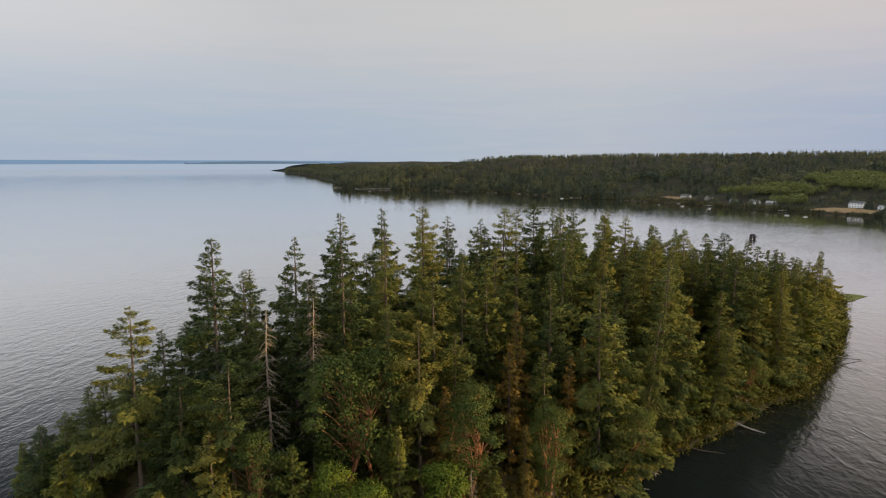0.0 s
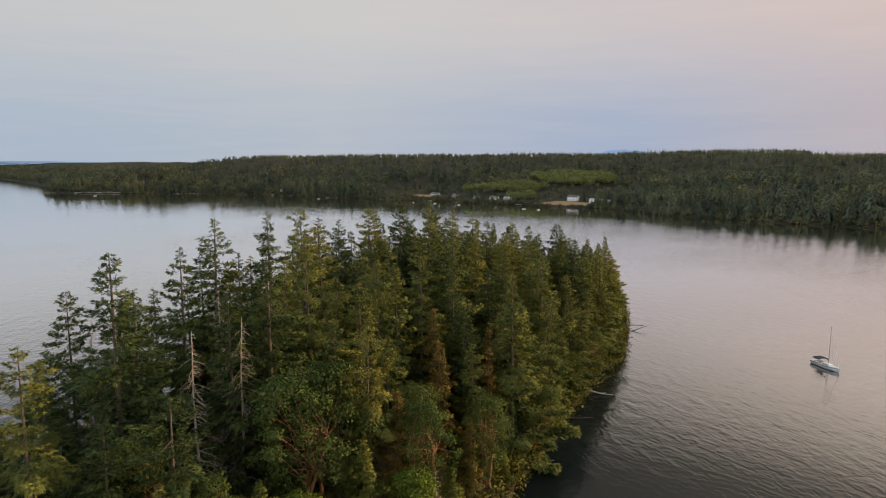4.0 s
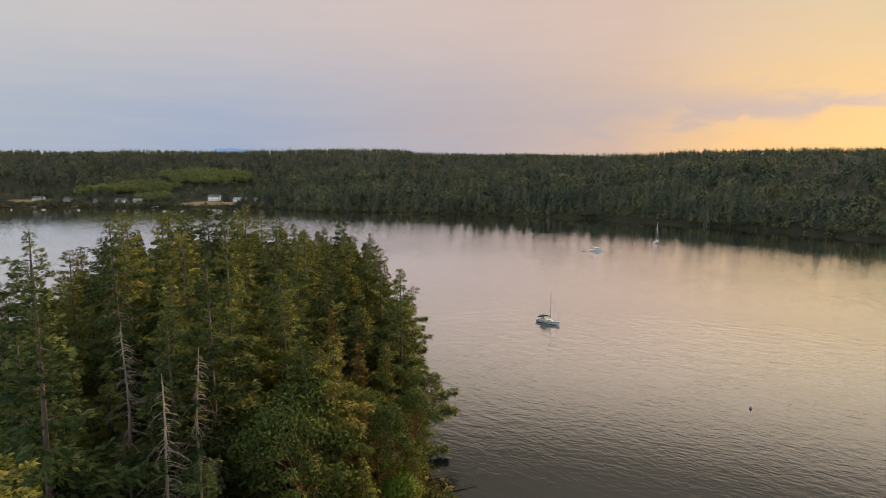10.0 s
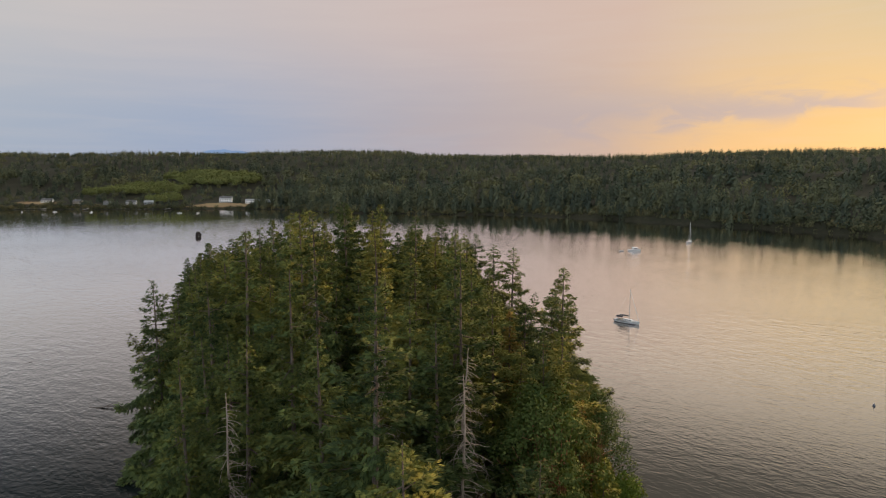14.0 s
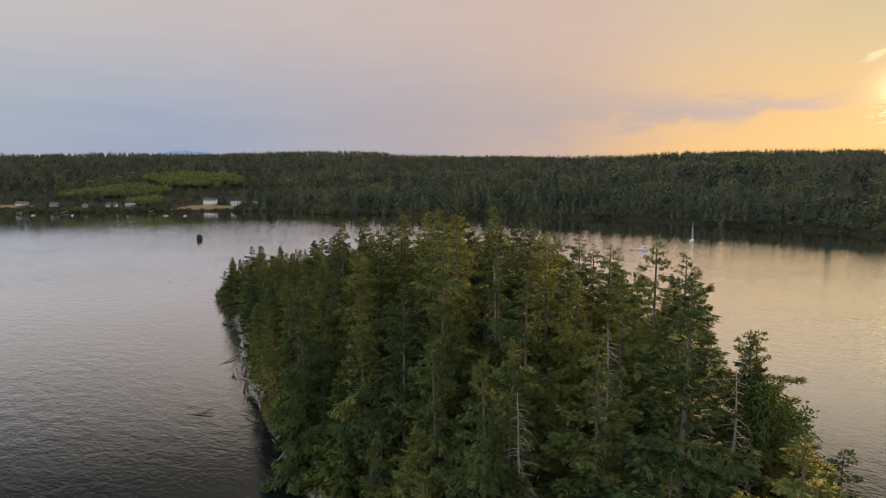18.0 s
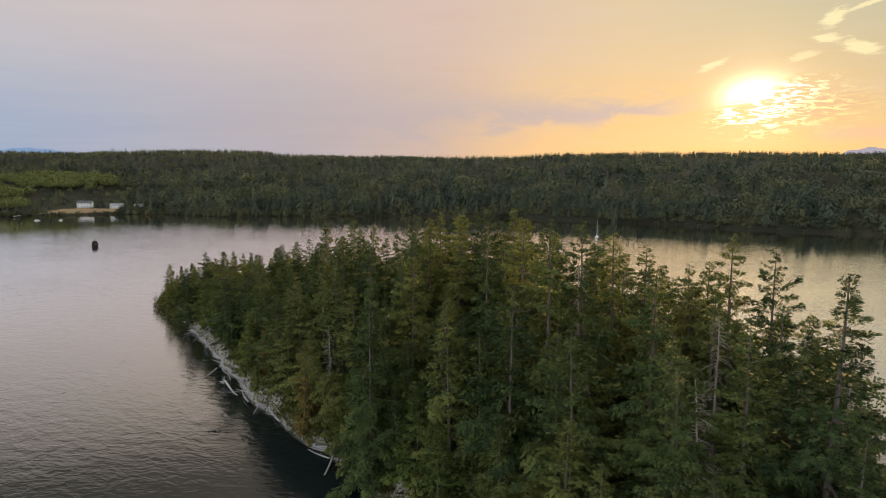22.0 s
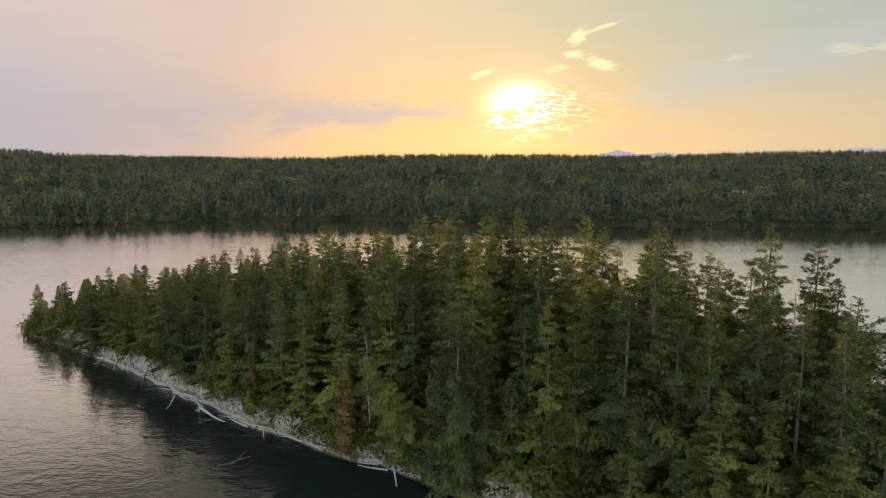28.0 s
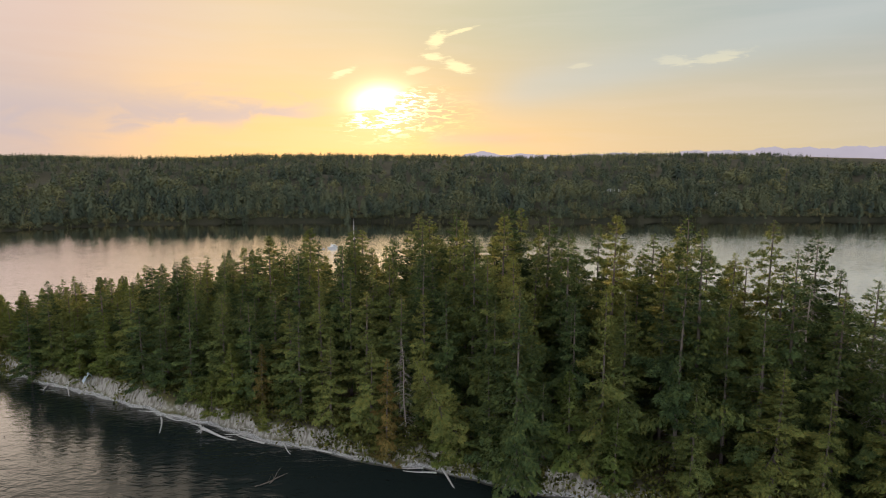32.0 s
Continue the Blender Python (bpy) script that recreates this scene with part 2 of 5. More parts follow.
def foliage(name, stops, rnd=0.5, trans=0.18, rough=0.8, isle=0.42, size=0.35, stand=0.0):
    """Leaves: hue from a ramp, by tree and by spray, with light through them."""
    m, n, out = material(name)
    obj = n.add("ShaderNodeObjectInfo").outputs["Random"]
    isl = n.add("ShaderNodeNewGeometry").outputs["Random Per Island"]
    o = n.add("ShaderNodeTexCoord").outputs["Object"]
    patch = n.noise(o, size, 3.0)
    f = n.math("ADD", n.math("MULTIPLY", obj, rnd), n.math("MULTIPLY", isl, isle))
    f = n.math("ADD", f, n.math("MULTIPLY", n.math("SUBTRACT", patch, 0.5), 0.7))
    if stand:
        crown = n.add("ShaderNodeAttribute")
        crown.attribute_name = "tint"
        f = n.math("ADD", f, n.math("MULTIPLY_ADD", crown.outputs["Fac"], 0.8, -0.38))
        f = n.math("ADD", f, n.math("MULTIPLY_ADD", n.noise(o, 0.014, 3.0), stand, 0.38 - stand * 0.5))
    col = n.ramp(n.math("ADD", f, 0.03), stops)
    b = n.add("ShaderNodeBsdfPrincipled", Roughness=rough)
    b.inputs["Specular IOR Level"].default_value = 0.08
    n.link(col, b.inputs["Base Color"])
    t = n.add("ShaderNodeBsdfTranslucent")
    n.link(n.mix(1.0, col, (1.25, 1.3, 0.7, 1), "MULTIPLY"), t.inputs["Color"])
    mx = n.add("ShaderNodeMixShader", Fac=trans)
    n.link(b.outputs[0], mx.inputs[1])
    n.link(t.outputs[0], mx.inputs[2])
    n.link(mx.outputs[0], out.inputs[0])
    return m


def bark(name, a, b, scale=1.0):
    m, n, out = material(name)
    o = n.add("ShaderNodeTexCoord").outputs["Object"]
    s = n.noise(n.stretch(o, (5, 5, 0.6)), scale, 6, 0.65)
    g = n.noise(o, scale * 7, 4)
    f = n.math("ADD", n.math("MULTIPLY", s, 0.7), n.math("MULTIPLY", g, 0.3))
    shade(n, out, n.mix(n.step(f, 0.3, 0.7), a, b), 0.9, s, 0.08, 0.8)
    return m


M_FIR = foliage("fir_needles", [(0.0, (0.016, 0.032, 0.016, 1)), (0.32, (0.066, 0.098, 0.035, 1)), (0.64, (0.140, 0.160, 0.045, 1)), (1.0, (0.232, 0.212, 0.054, 1))], isle=0.38, trans=0.12)
M_YOUNG = foliage("young_fir_needles", [(0.0, (0.030, 0.056, 0.020, 1)), (0.5, (0.110, 0.140, 0.034, 1)), (1.0, (0.225, 0.215, 0.048, 1))], isle=0.4, trans=0.12)
M_RUST = foliage("rust_needles", [(0.0, (0.085, 0.088, 0.028, 1)), (0.5, (0.170, 0.132, 0.040, 1)), (1.0, (0.245, 0.158, 0.048, 1))])
M_MADRONE = foliage("madrone_leaves", [(0.0, (0.036, 0.066, 0.022, 1)), (0.5, (0.080, 0.116, 0.034, 1)), (1.0, (0.145, 0.168, 0.054, 1))])
M_MAPLE = foliage("maple_leaves", [(0.0, (0.050, 0.092, 0.018, 1)), (0.6, (0.110, 0.165, 0.028, 1)), (1.0, (0.185, 0.215, 0.038, 1))])
M_SCRUB = foliage("scrub_leaves", [(0.0, (0.062, 0.080, 0.022, 1)), (0.35, (0.125, 0.124, 0.032, 1)), (0.65, (0.210, 0.158, 0.044, 1)), (1.0, (0.330, 0.165, 0.038, 1))], rnd=0.0)
# far leaf and needle colours are greyed: distance haze painted in
M_FAR = foliage("hazed_forest_leaves", [(0.0, (0.044, 0.060, 0.046, 1)), (0.40, (0.084, 0.098, 0.064, 1)), (0.70, (0.106, 0.112, 0.060, 1)), (1.0, (0.160, 0.156, 0.080, 1))], rnd=0.0, trans=0.15, isle=0.10, size=0.06, stand=1.5)
M_FARCON = foliage("hazed_conifer_needles", [(0.0, (0.040, 0.054, 0.045, 1)), (0.5, (0.076, 0.092, 0.062, 1)), (1.0, (0.125, 0.134, 0.076, 1))], rnd=0.0, trans=0.12, isle=0.10, size=0.07, stand=1.3)
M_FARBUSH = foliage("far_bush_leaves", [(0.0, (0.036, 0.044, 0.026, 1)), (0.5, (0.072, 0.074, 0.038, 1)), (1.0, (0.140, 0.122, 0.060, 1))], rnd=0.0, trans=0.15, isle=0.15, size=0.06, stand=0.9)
M_ALDER = foliage("alder_grove_leaves", [(0.0, (0.135, 0.155, 0.055, 1)), (0.6, (0.215, 0.225, 0.080, 1)), (1.0, (0.290, 0.280, 0.105, 1))], rnd=0.0, isle=0.2, size=0.10)
M_BARK = bark("fir_bark", (0.050, 0.040, 0.033, 1), (0.155, 0.126, 0.104, 1))
M_SNAG = bark("bleached_wood", (0.15, 0.125, 0.10, 1), (0.36, 0.32, 0.27, 1))
M_RED = bark("madrone_bark", (0.17, 0.070, 0.035, 1), (0.33, 0.17, 0.09, 1))
M_DRIFT = bark("driftwood", (0.24, 0.228, 0.208, 1), (0.52, 0.50, 0.47, 1))


def water_material():
    m, n, out = material("calm_sea")
    p = n.add("ShaderNodeNewGeometry").outputs["Position"]
    rip = n.noise(n.stretch(p, (0.34, 0.17, 1.0), rot=(0, 0, 0.45)), 1.0, 4.0, 0.5, 0.4)
    fine = n.noise(n.stretch(p, (1.1, 0.6, 1.0), rot=(0, 0, 0.2)), 1.0, 3.0, 0.5)
    slow = n.noise(p, 0.012, 3.0)
    amp = n.step(slow, 0.35, 0.65, 0.35, 1.0)
    # the water lies calmer in the lee of the far shore
    px = n.add("ShaderNodeSeparateXYZ")
    n.link(p, px.inputs[0])
    lee = n.math("MULTIPLY", n.step(px.outputs[0], 300.0, 470.0, 1.0, 0.25), n.step(px.outputs[1], 480.0, 760.0, 1.0, 0.32))
    amp = n.math("MULTIPLY", amp, lee)
    h = n.math("ADD", n.math("MULTIPLY", rip, amp), n.math("MULTIPLY", n.math("MULTIPLY", fine, lee), 0.3))
    col = n.mix(n.step(slow, 0.3, 0.7), (0.008, 0.013, 0.013, 1), (0.014, 0.019, 0.018, 1))
    bp = n.add("ShaderNodeBump", Strength=1.0, Distance=0.24)
    n.link(h, bp.inputs["Height"])
    deep = n.add("ShaderNodeBsdfDiffuse")
    n.link(col, deep.inputs["Color"])
    gloss = n.add("ShaderNodeBsdfGlossy", Color=(1.0, 0.98, 0.97, 1))
    n.put(n.step(slow, 0.3, 0.7, 0.02, 0.05), gloss.inputs["Roughness"])
    n.link(bp.outputs[0], gloss.inputs["Normal"])
    lw = n.add("ShaderNodeLayerWeight", Blend=0.5)
    n.link(bp.outputs[0], lw.inputs["Normal"])
    face = lw.outputs["Facing"]
    mx = n.add("ShaderNodeMixShader")
    n.put(n.step(face, 0.55, 0.92, 0.022, 0.97), mx.inputs[0])
    n.link(deep.outputs[0], mx.inputs[1])
    n.link(gloss.outputs[0], mx.inputs[2])
    n.link(mx.outputs[0], out.inputs[0])
    return m


def island_material():
    """Forest litter on the flat, pale clay on steep banks, shingle by the water."""
    m, n, out = material("island_soil")
    g = n.add("ShaderNodeNewGeometry")
    p = g.outputs["Position"]
    sp = n.add("ShaderNodeSeparateXYZ")
    n.link(g.outputs["Normal"], sp.inputs[0])
    pz = n.add("ShaderNodeSeparateXYZ")
    n.link(p, pz.inputs[0])
    big, mid, fine = n.noise(p, 0.09, 4), n.noise(p, 0.7, 5), n.noise(p, 4.0, 4)
    litter = n.mix(n.step(big, 0.4, 0.6), (0.060, 0.052, 0.030, 1), (0.100, 0.088, 0.040, 1))
    litter = n.mix(n.step(mid, 0.5, 0.75), litter, (0.070, 0.085, 0.028, 1))
    streaks = n.noise(n.stretch(p, (1.6, 1.6, 0.25)), 1.0, 5)
    clay = n.mix(n.step(streaks, 0.38, 0.62), (0.150, 0.134, 0.108, 1), (0.330, 0.308, 0.270, 1))
    shingle = n.mix(n.step(fine, 0.4, 0.65), (0.200, 0.195, 0.185, 1), (0.500, 0.490, 0.475, 1))
    steep = n.step(n.math("ADD", sp.outputs[2], n.math("MULTIPLY", n.math("SUBTRACT", mid, 0.5), 0.3)), 0.84, 0.66)
    low_z = n.step(n.math("ADD", pz.outputs[2], n.math("MULTIPLY", n.math("SUBTRACT", mid, 0.5), 0.6)), 0.62, 0.40)
    wet = n.step(pz.outputs[2], 0.22, 0.05)
    px = n.add("ShaderNodeSeparateXYZ")
    n.link(p, px.inputs[0])
    side = n.math("ADD", n.math("MULTIPLY", px.outputs[1], 0.55), n.math("MULTIPLY", px.outputs[0], -0.9))
    shingle = n.mix(n.step(side, 70.0, 100.0), (0.110, 0.098, 0.075, 1), shingle)
    tip = n.step(n.math("ADD", n.math("MULTIPLY", px.outputs[1], 0.8), n.math("MULTIPLY", px.outputs[0], 0.6)), 366.0, 380.0)
    grass = n.mix(n.step(mid, 0.35, 0.65), (0.110, 0.130, 0.036, 1), (0.200, 0.210, 0.070, 1))
    col = n.mix(low_z, n.mix(steep, litter, clay), shingle)
    col = n.mix(tip, col, grass)
    col = n.mix(wet, col, (0.070, 0.066, 0.055, 1))
    shade(n, out, col, 0.92, n.math("ADD", mid, n.math("MULTIPLY", fine, 0.4)), 0.25, 0.8, spec=0.2)
    return m


def land_material(name, stops, scale=0.02):
    m, n, out = material(name)
    p = n.add("ShaderNodeNewGeometry").outputs["Position"]
    a, b = n.noise(p, scale, 5), n.noise(p, scale * 12, 4)
    f = n.math("ADD", n.math("MULTIPLY", a, 0.65), n.math("MULTIPLY", b, 0.35))
    shade(n, out, n.ramp(n.step(f, 0.3, 0.7), stops), 0.95, b, 0.6, 0.6, spec=0.15)
    return m


M_WATER = water_material()
M_ISLAND = island_material()
M_LAND = land_material("far_forest_floor", [(0.0, (0.020, 0.022, 0.014, 1)), (1.0, (0.042, 0.040, 0.024, 1))])
M_FIELD = land_material("dry_grass_field", [(0.0, (0.17, 0.115, 0.060, 1)), (0.5, (0.26, 0.175, 0.095, 1)), (1.0, (0.22, 0.19, 0.09, 1))], 0.05)
M_BEACH = land_material("pale_shingle", [(0.0, (0.16, 0.15, 0.13, 1)), (1.0, (0.36, 0.34, 0.30, 1))], 0.2)
M_GRASS = land_material("salt_grass", [(0.0, (0.090, 0.110, 0.030, 1)), (1.0, (0.180, 0.190, 0.060, 1))], 0.15)
M_WHITE = plain("white_paint", (0.80, 0.80, 0.79), 0.45, 0.05)
M_GEL = plain("white_gelcoat", (0.80, 0.82, 0.83), 0.22, 0.04, spec=0.5)
M_NAVY = plain("dark_canvas", (0.035, 0.040, 0.055), 0.85, 0.2)
M_ALU = plain("mast_aluminium", (0.62, 0.62, 0.62), 0.35, 0.05, metal=0.8)
M_TEAK = plain("teak_deck", (0.34, 0.25, 0.16), 0.6, 0.2)
M_GLASS = plain("dark_window_glass", (0.03, 0.04, 0.05), 0.08, 0.1, spec=0.6)
M_ROOF = plain("grey_shingle_roof", (0.20, 0.20, 0.21), 0.85, 0.2)
M_ROOF2 = plain("pale_metal_roof", (0.50, 0.53, 0.55), 0.4, 0.08)
M_TAN = plain("tan_siding", (0.40, 0.35, 0.28), 0.7, 0.1)
M_GREYW = plain("grey_siding", (0.34, 0.36, 0.37), 0.7, 0.1)
M_DOORM = plain("dark_door_paint", (0.10, 0.075, 0.06), 0.5, 0.15)
M_PILE = plain("tarred_pile", (0.045, 0.038, 0.034), 0.85, 0.3)
M_BUOY = plain("mooring_buoy_paint", (0.10, 0.12, 0.16), 0.5, 0.15)
M_CONC = plain("weathered_concrete", (0.36, 0.355, 0.34), 0.85, 0.15)


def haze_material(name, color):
    """Mountains so far off that only the lit air before them shows: haze painted as a glowing colour."""
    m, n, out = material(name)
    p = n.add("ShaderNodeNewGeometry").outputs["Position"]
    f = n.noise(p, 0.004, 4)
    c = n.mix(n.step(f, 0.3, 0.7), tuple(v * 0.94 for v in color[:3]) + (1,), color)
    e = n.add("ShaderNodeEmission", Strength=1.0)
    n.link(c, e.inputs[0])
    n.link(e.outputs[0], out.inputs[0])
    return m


# ---- mesh helpers ----
rng = np.random.default_rng(7)


def mesh_np(name, verts, faces, mat, smooth=False, normals=None):
    """A mesh from arrays of places and of equal-sized faces, with soft normals if given."""
    verts, faces = np.asarray(verts, np.float32), np.asarray(faces, np.int32)
    if normals is not None:
        a, b, c = (verts[faces[:, i]] for i in range(3))
        back = (np.cross(b - a, c - a) * normals[faces].mean(1)).sum(1) < 0
        faces[back] = faces[back][:, ::-1]
    me = bpy.data.meshes.new(name)
    n, k = faces.shape
    me.vertices.add(len(verts))
    me.vertices.foreach_set("co", verts.ravel())
    me.loops.add(n * k)
    me.loops.foreach_set("vertex_index", faces.ravel())
    me.polygons.add(n)
    me.polygons.foreach_set("loop_start", np.arange(0, n * k, k, dtype=np.int32))
    if smooth:
        me.polygons.foreach_set("use_smooth", np.ones(n, bool))
    me.update(calc_edges=True)
    if normals is not None:
        at = me.attributes.new("custom_normal", "FLOAT_VECTOR", "POINT")
        at.data.foreach_set("vector", np.asarray(normals, np.float32).ravel())
    me.materials.append(mat)
    return me


def mesh_bm(name, bm, mat, smooth=False):
    me = bpy.data.meshes.new(name)
    bm.to_mesh(me)
    bm.free()
    if smooth:
        me.polygons.foreach_set("use_smooth", np.ones(len(me.polygons), bool))
    me.materials.append(mat)
    return me


def part(name, me, parent, label=""):
    ob = new(name, me)
    ob.parent = parent
    return tagged(ob, label) if label else ob


def thing(name, m, label, category, group="", kind=""):
    ob = new(name)
    ob.empty_display_size = 0.2
    ob.matrix_basis = m
    return tagged(ob, label, category, group, kind)


class Soup:
    """Collects quads and tubes into one pair of arrays."""

    def __init__(self):
        self.v, self.f, self.n = [], [], 0

    def add(self, v, f):
        self.v.append(np.asarray(v, float).reshape(-1, 3))
        self.f.append(np.asarray(f, int) + self.n)
        self.n += len(self.v[-1])

    def tube(self, pts, radii, sides=5, cap=False):
        pts = np.asarray(pts, float)
        t = np.gradient(pts, axis=0)
        t /= np.linalg.norm(t, axis=1)[:, None] + 1e-9
        ref = np.where(np.abs(t[:, 2:3]) > 0.9, [[1.0, 0, 0]], [[0, 0, 1.0]])
        a = np.cross(t, ref)
        a /= np.linalg.norm(a, axis=1)[:, None] + 1e-9
        b = np.cross(t, a)
        w = np.linspace(0, 2 * np.pi, sides, endpoint=False)
        ring = np.cos(w)[None, :, None] * a[:, None] + np.sin(w)[None, :, None] * b[:, None]
        v = pts[:, None] + ring * np.asarray(radii, float)[:, None, None]
        i, j = np.meshgrid(np.arange(len(pts) - 1), np.arange(sides), indexing="ij")
        k = (j + 1) % sides
        f = np.stack([i * sides + j, i * sides + k, (i + 1) * sides + k, (i + 1) * sides + j], -1).reshape(-1, 4)
        self.add(v, f)

    def mesh(self, name, mat, smooth=False):
        return mesh_np(name, np.concatenate(self.v), np.concatenate(self.f), mat, smooth)


def unit(v):
    return v / (np.linalg.norm(v, axis=-1, keepdims=True) + 1e-9)


def sprays(p, along, side, length, width, sag):
    """Folded diamond sprays at the places p: the way they point, their flat side, and how they sag."""
    p, along, side = (np.asarray(a, float) for a in (p, along, side))
    L, W = np.asarray(length)[:, None], np.asarray(width)[:, None]
    down = np.array([0, 0, -1.0])
    mid = p + along * L * 0.5
    tip = p + along * L + down * L * np.asarray(sag)[:, None]
    v = np.stack([p, mid + side * W + down * W * 0.25, tip, mid - side * W + down * W * 0.25], 1).reshape(-1, 3)
    return v, np.arange(len(v)).reshape(-1, 4)


def fans(p, along, side, length, width, sag):
    """Forked sprays: two narrow blades from each place p, with a notch between them."""
    p, along, side = (np.asarray(a, float) for a in (p, along, side))
    L, W = np.asarray(length)[:, None], np.asarray(width)[:, None]
    down = np.array([0, 0, -1.0]) * L * np.asarray(sag)[:, None]
    v = np.stack([p, p + along * L * 0.42 + side * W * 1.25 + down * 0.25, p + along * L * 0.96 + side * W * 0.55 + down,
                  p + along * L * 1.05 - side * W * 0.25 + down * 0.9, p + along * L * 0.50 - side * W * 1.25 + down * 0.35], 1).reshape(-1, 3)
    k = np.arange(len(p))[:, None] * 5
    return v, np.concatenate([k + [0, 1, 2], k + [0, 3, 4]])


# ---- plan of the island and the far shore ----
ISLAND = [(-52, 152), (-50, 140), (-38, 129), (-18, 122), (2, 123), (21, 131), (36, 141), (47, 149), (52, 160), (60, 169), (70, 182), (90, 203), (110, 225), (134, 265), (150, 300), (161, 332), (184, 356),
          (160, 362), (128, 376), (98, 384), (84, 372), (74, 350), (60, 326), (41, 296), (27, 274), (18, 259), (12, 246), (6, 232), (0, 221), (-5, 211), (-15, 190), (-27, 172), (-42, 162)]
FARSHORE = [(-1800, 4050), (-1700, 3880), (-1350, 3300), (-900, 2500), (-560, 1800), (-470, 1520), (-458, 1440), (-287, 1374), (-150, 1305), (-35, 1236), (80, 1120), (186, 1017), (276, 915), (334, 852), (388, 797),
            (412, 735), (420, 660), (455, 602), (490, 540), (525, 492), (545, 400), (552, 320), (546, 240), (530, 150), (525, 62), (545, -80), (545, -212), (535, -317), (520, -520), (440, -950)]
FARLAND = FARSHORE + [(2400, -950), (2400, 4400), (-1800, 4400)]


def inside(x, y, poly):
    x, y = np.asarray(x, float), np.asarray(y, float)
    r = np.zeros(x.shape, bool)
    for (x0, y0), (x1, y1) in zip(poly, poly[1:] + poly[:1]):
        r ^= ((y0 > y) != (y1 > y)) & (x < (x1 - x0) * (y - y0) / (y1 - y0 + 1e-12) + x0)
    return r


def shore_dist(x, y, line, closed):
    x, y = np.asarray(x, float), np.asarray(y, float)
    d = np.full(x.shape, 1e9)
    ends = line[1:] + line[:1] if closed else line[1:]
    for (x0, y0), (x1, y1) in zip(line, ends):
        ex, ey = x1 - x0, y1 - y0
        t = np.clip(((x - x0) * ex + (y - y0) * ey) / (ex * ex + ey * ey), 0, 1)
        d = np.minimum(d, np.hypot(x - x0 - t * ex, y - y0 - t * ey))
    return d


def wobble(x, y, s, seed=0.0):
    """Cheap smooth noise of about -1..1 over a few incommensurate waves."""
    x, y = np.asarray(x, float) / s, np.asarray(y, float) / s
    return (np.sin(x * 1.7 + y * 0.6 + seed) + np.sin(-x * 0.8 + y * 1.9 + 2.1 * seed + 1.3) + np.sin(x * 3.1 + y * 2.3 + seed * 0.7) * 0.5 + np.sin(x * 2.2 - y * 4.1 + 4.0) * 0.5) / 3.0


def smooth01(t):
    t = np.clip(t, 0, 1)
    return t * t * (3 - 2 * t)


def island_d(x, y):
    d = shore_dist(x, y, ISLAND, True)
    return np.where(inside(x, y, ISLAND), d, -d) + 1.2 * wobble(x, y, 6.0) + 0.5 * wobble(x, y, 2.2, 3.0)


def spit_f(x, y):
    """1 on the low grassy spit at the far tip."""
    return smooth01((np.asarray(x, float) * 0.6 + np.asarray(y, float) * 0.8 - 360) / 25)


def island_z(x, y):
    x, y = np.asarray(x, float), np.asarray(y, float)
    d = island_d(x, y)
    east = smooth01((y * 0.55 - x * 0.9 - 50) / 60)
    beach = np.clip(d, -4, 2.2) * 0.28
    bank = (3.4 + 1.6 * wobble(x, y, 11.0, 1.0)) * smooth01((d - 1.3) / (2.4 + 4.0 * (1 - east)))
    rise = 3.5 * smooth01((d - 6) / 22)
    spit = spit_f(x, y)
    return beach + (bank + rise) * (1 - spit) + spit * 0.5 * smooth01((d - 1) / 4) + 0.25 * wobble(x, y, 3.0, 5.0) * smooth01(d / 4)


def far_d(x, y):
    d = shore_dist(x, y, FARSHORE, False)
    return np.where(inside(x, y, FARLAND), d, -d) + 7 * wobble(x, y, 45.0, 2.0) + 2.5 * wobble(x, y, 14.0)


def field_f(x, y):
    """1 on the open low ground of the settled bay."""
    x, y = np.asarray(x, float), np.asarray(y, float)
    along = (x - 330) * 0.62 - (y - 870) * 0.78
    across = (x - 330) * 0.78 + (y - 870) * 0.62
    return smooth01(1.35 - np.hypot(along / 165, (across - 22) / 46))


def far_z(x, y):
    x, y = np.asarray(x, float), np.asarray(y, float)
    d = far_d(x, y)
    west = smooth01((650 - y) / 250)
    top = 51 + 7 * wobble(x, y, 330.0, 1.0) + 4 * wobble(x, y, 120.0) + 11 * smooth01((100 - y) / 500) + 15 * smooth01((y - 650) / 700) * smooth01((2400 - y) / 600) + 7 * smooth01((620 - y) / 300)
    bank = (2.5 + 2.0 * west) * smooth01(d / 24)
    hill = top * smooth01((d + 70) / 640) ** (1.2 - 0.4 * west)
    hill = hill + np.where(d > 25, 1.0, 0.0) * (7.0 * wobble(x, y, 85.0, 3.0) + 3.0 * wobble(x, y, 40.0, 1.0)) * smooth01((d - 25) / 120) * smooth01((620 - d) / 250)
    hill = hill + 3 * np.exp(-np.hypot((x - 345) / 75, (y - 1018) / 60) ** 2) + 5 * np.exp(-np.hypot((x - 470) / 80, (y - 1005) / 85) ** 2)
    hill = hill + 8 * np.exp(-((x - 960) / 260) ** 2 - ((y - 600) / 150) ** 2)
    z = np.clip(d, -20, 6) * 0.18 + bank + np.where(d > 0, hill, 0) - 0.25
    f = field_f(x, y)
    return np.where(d > 0, z * (1 - f) + f * np.minimum(z, 2.0 + 0.045 * np.maximum(d, 0)), z)


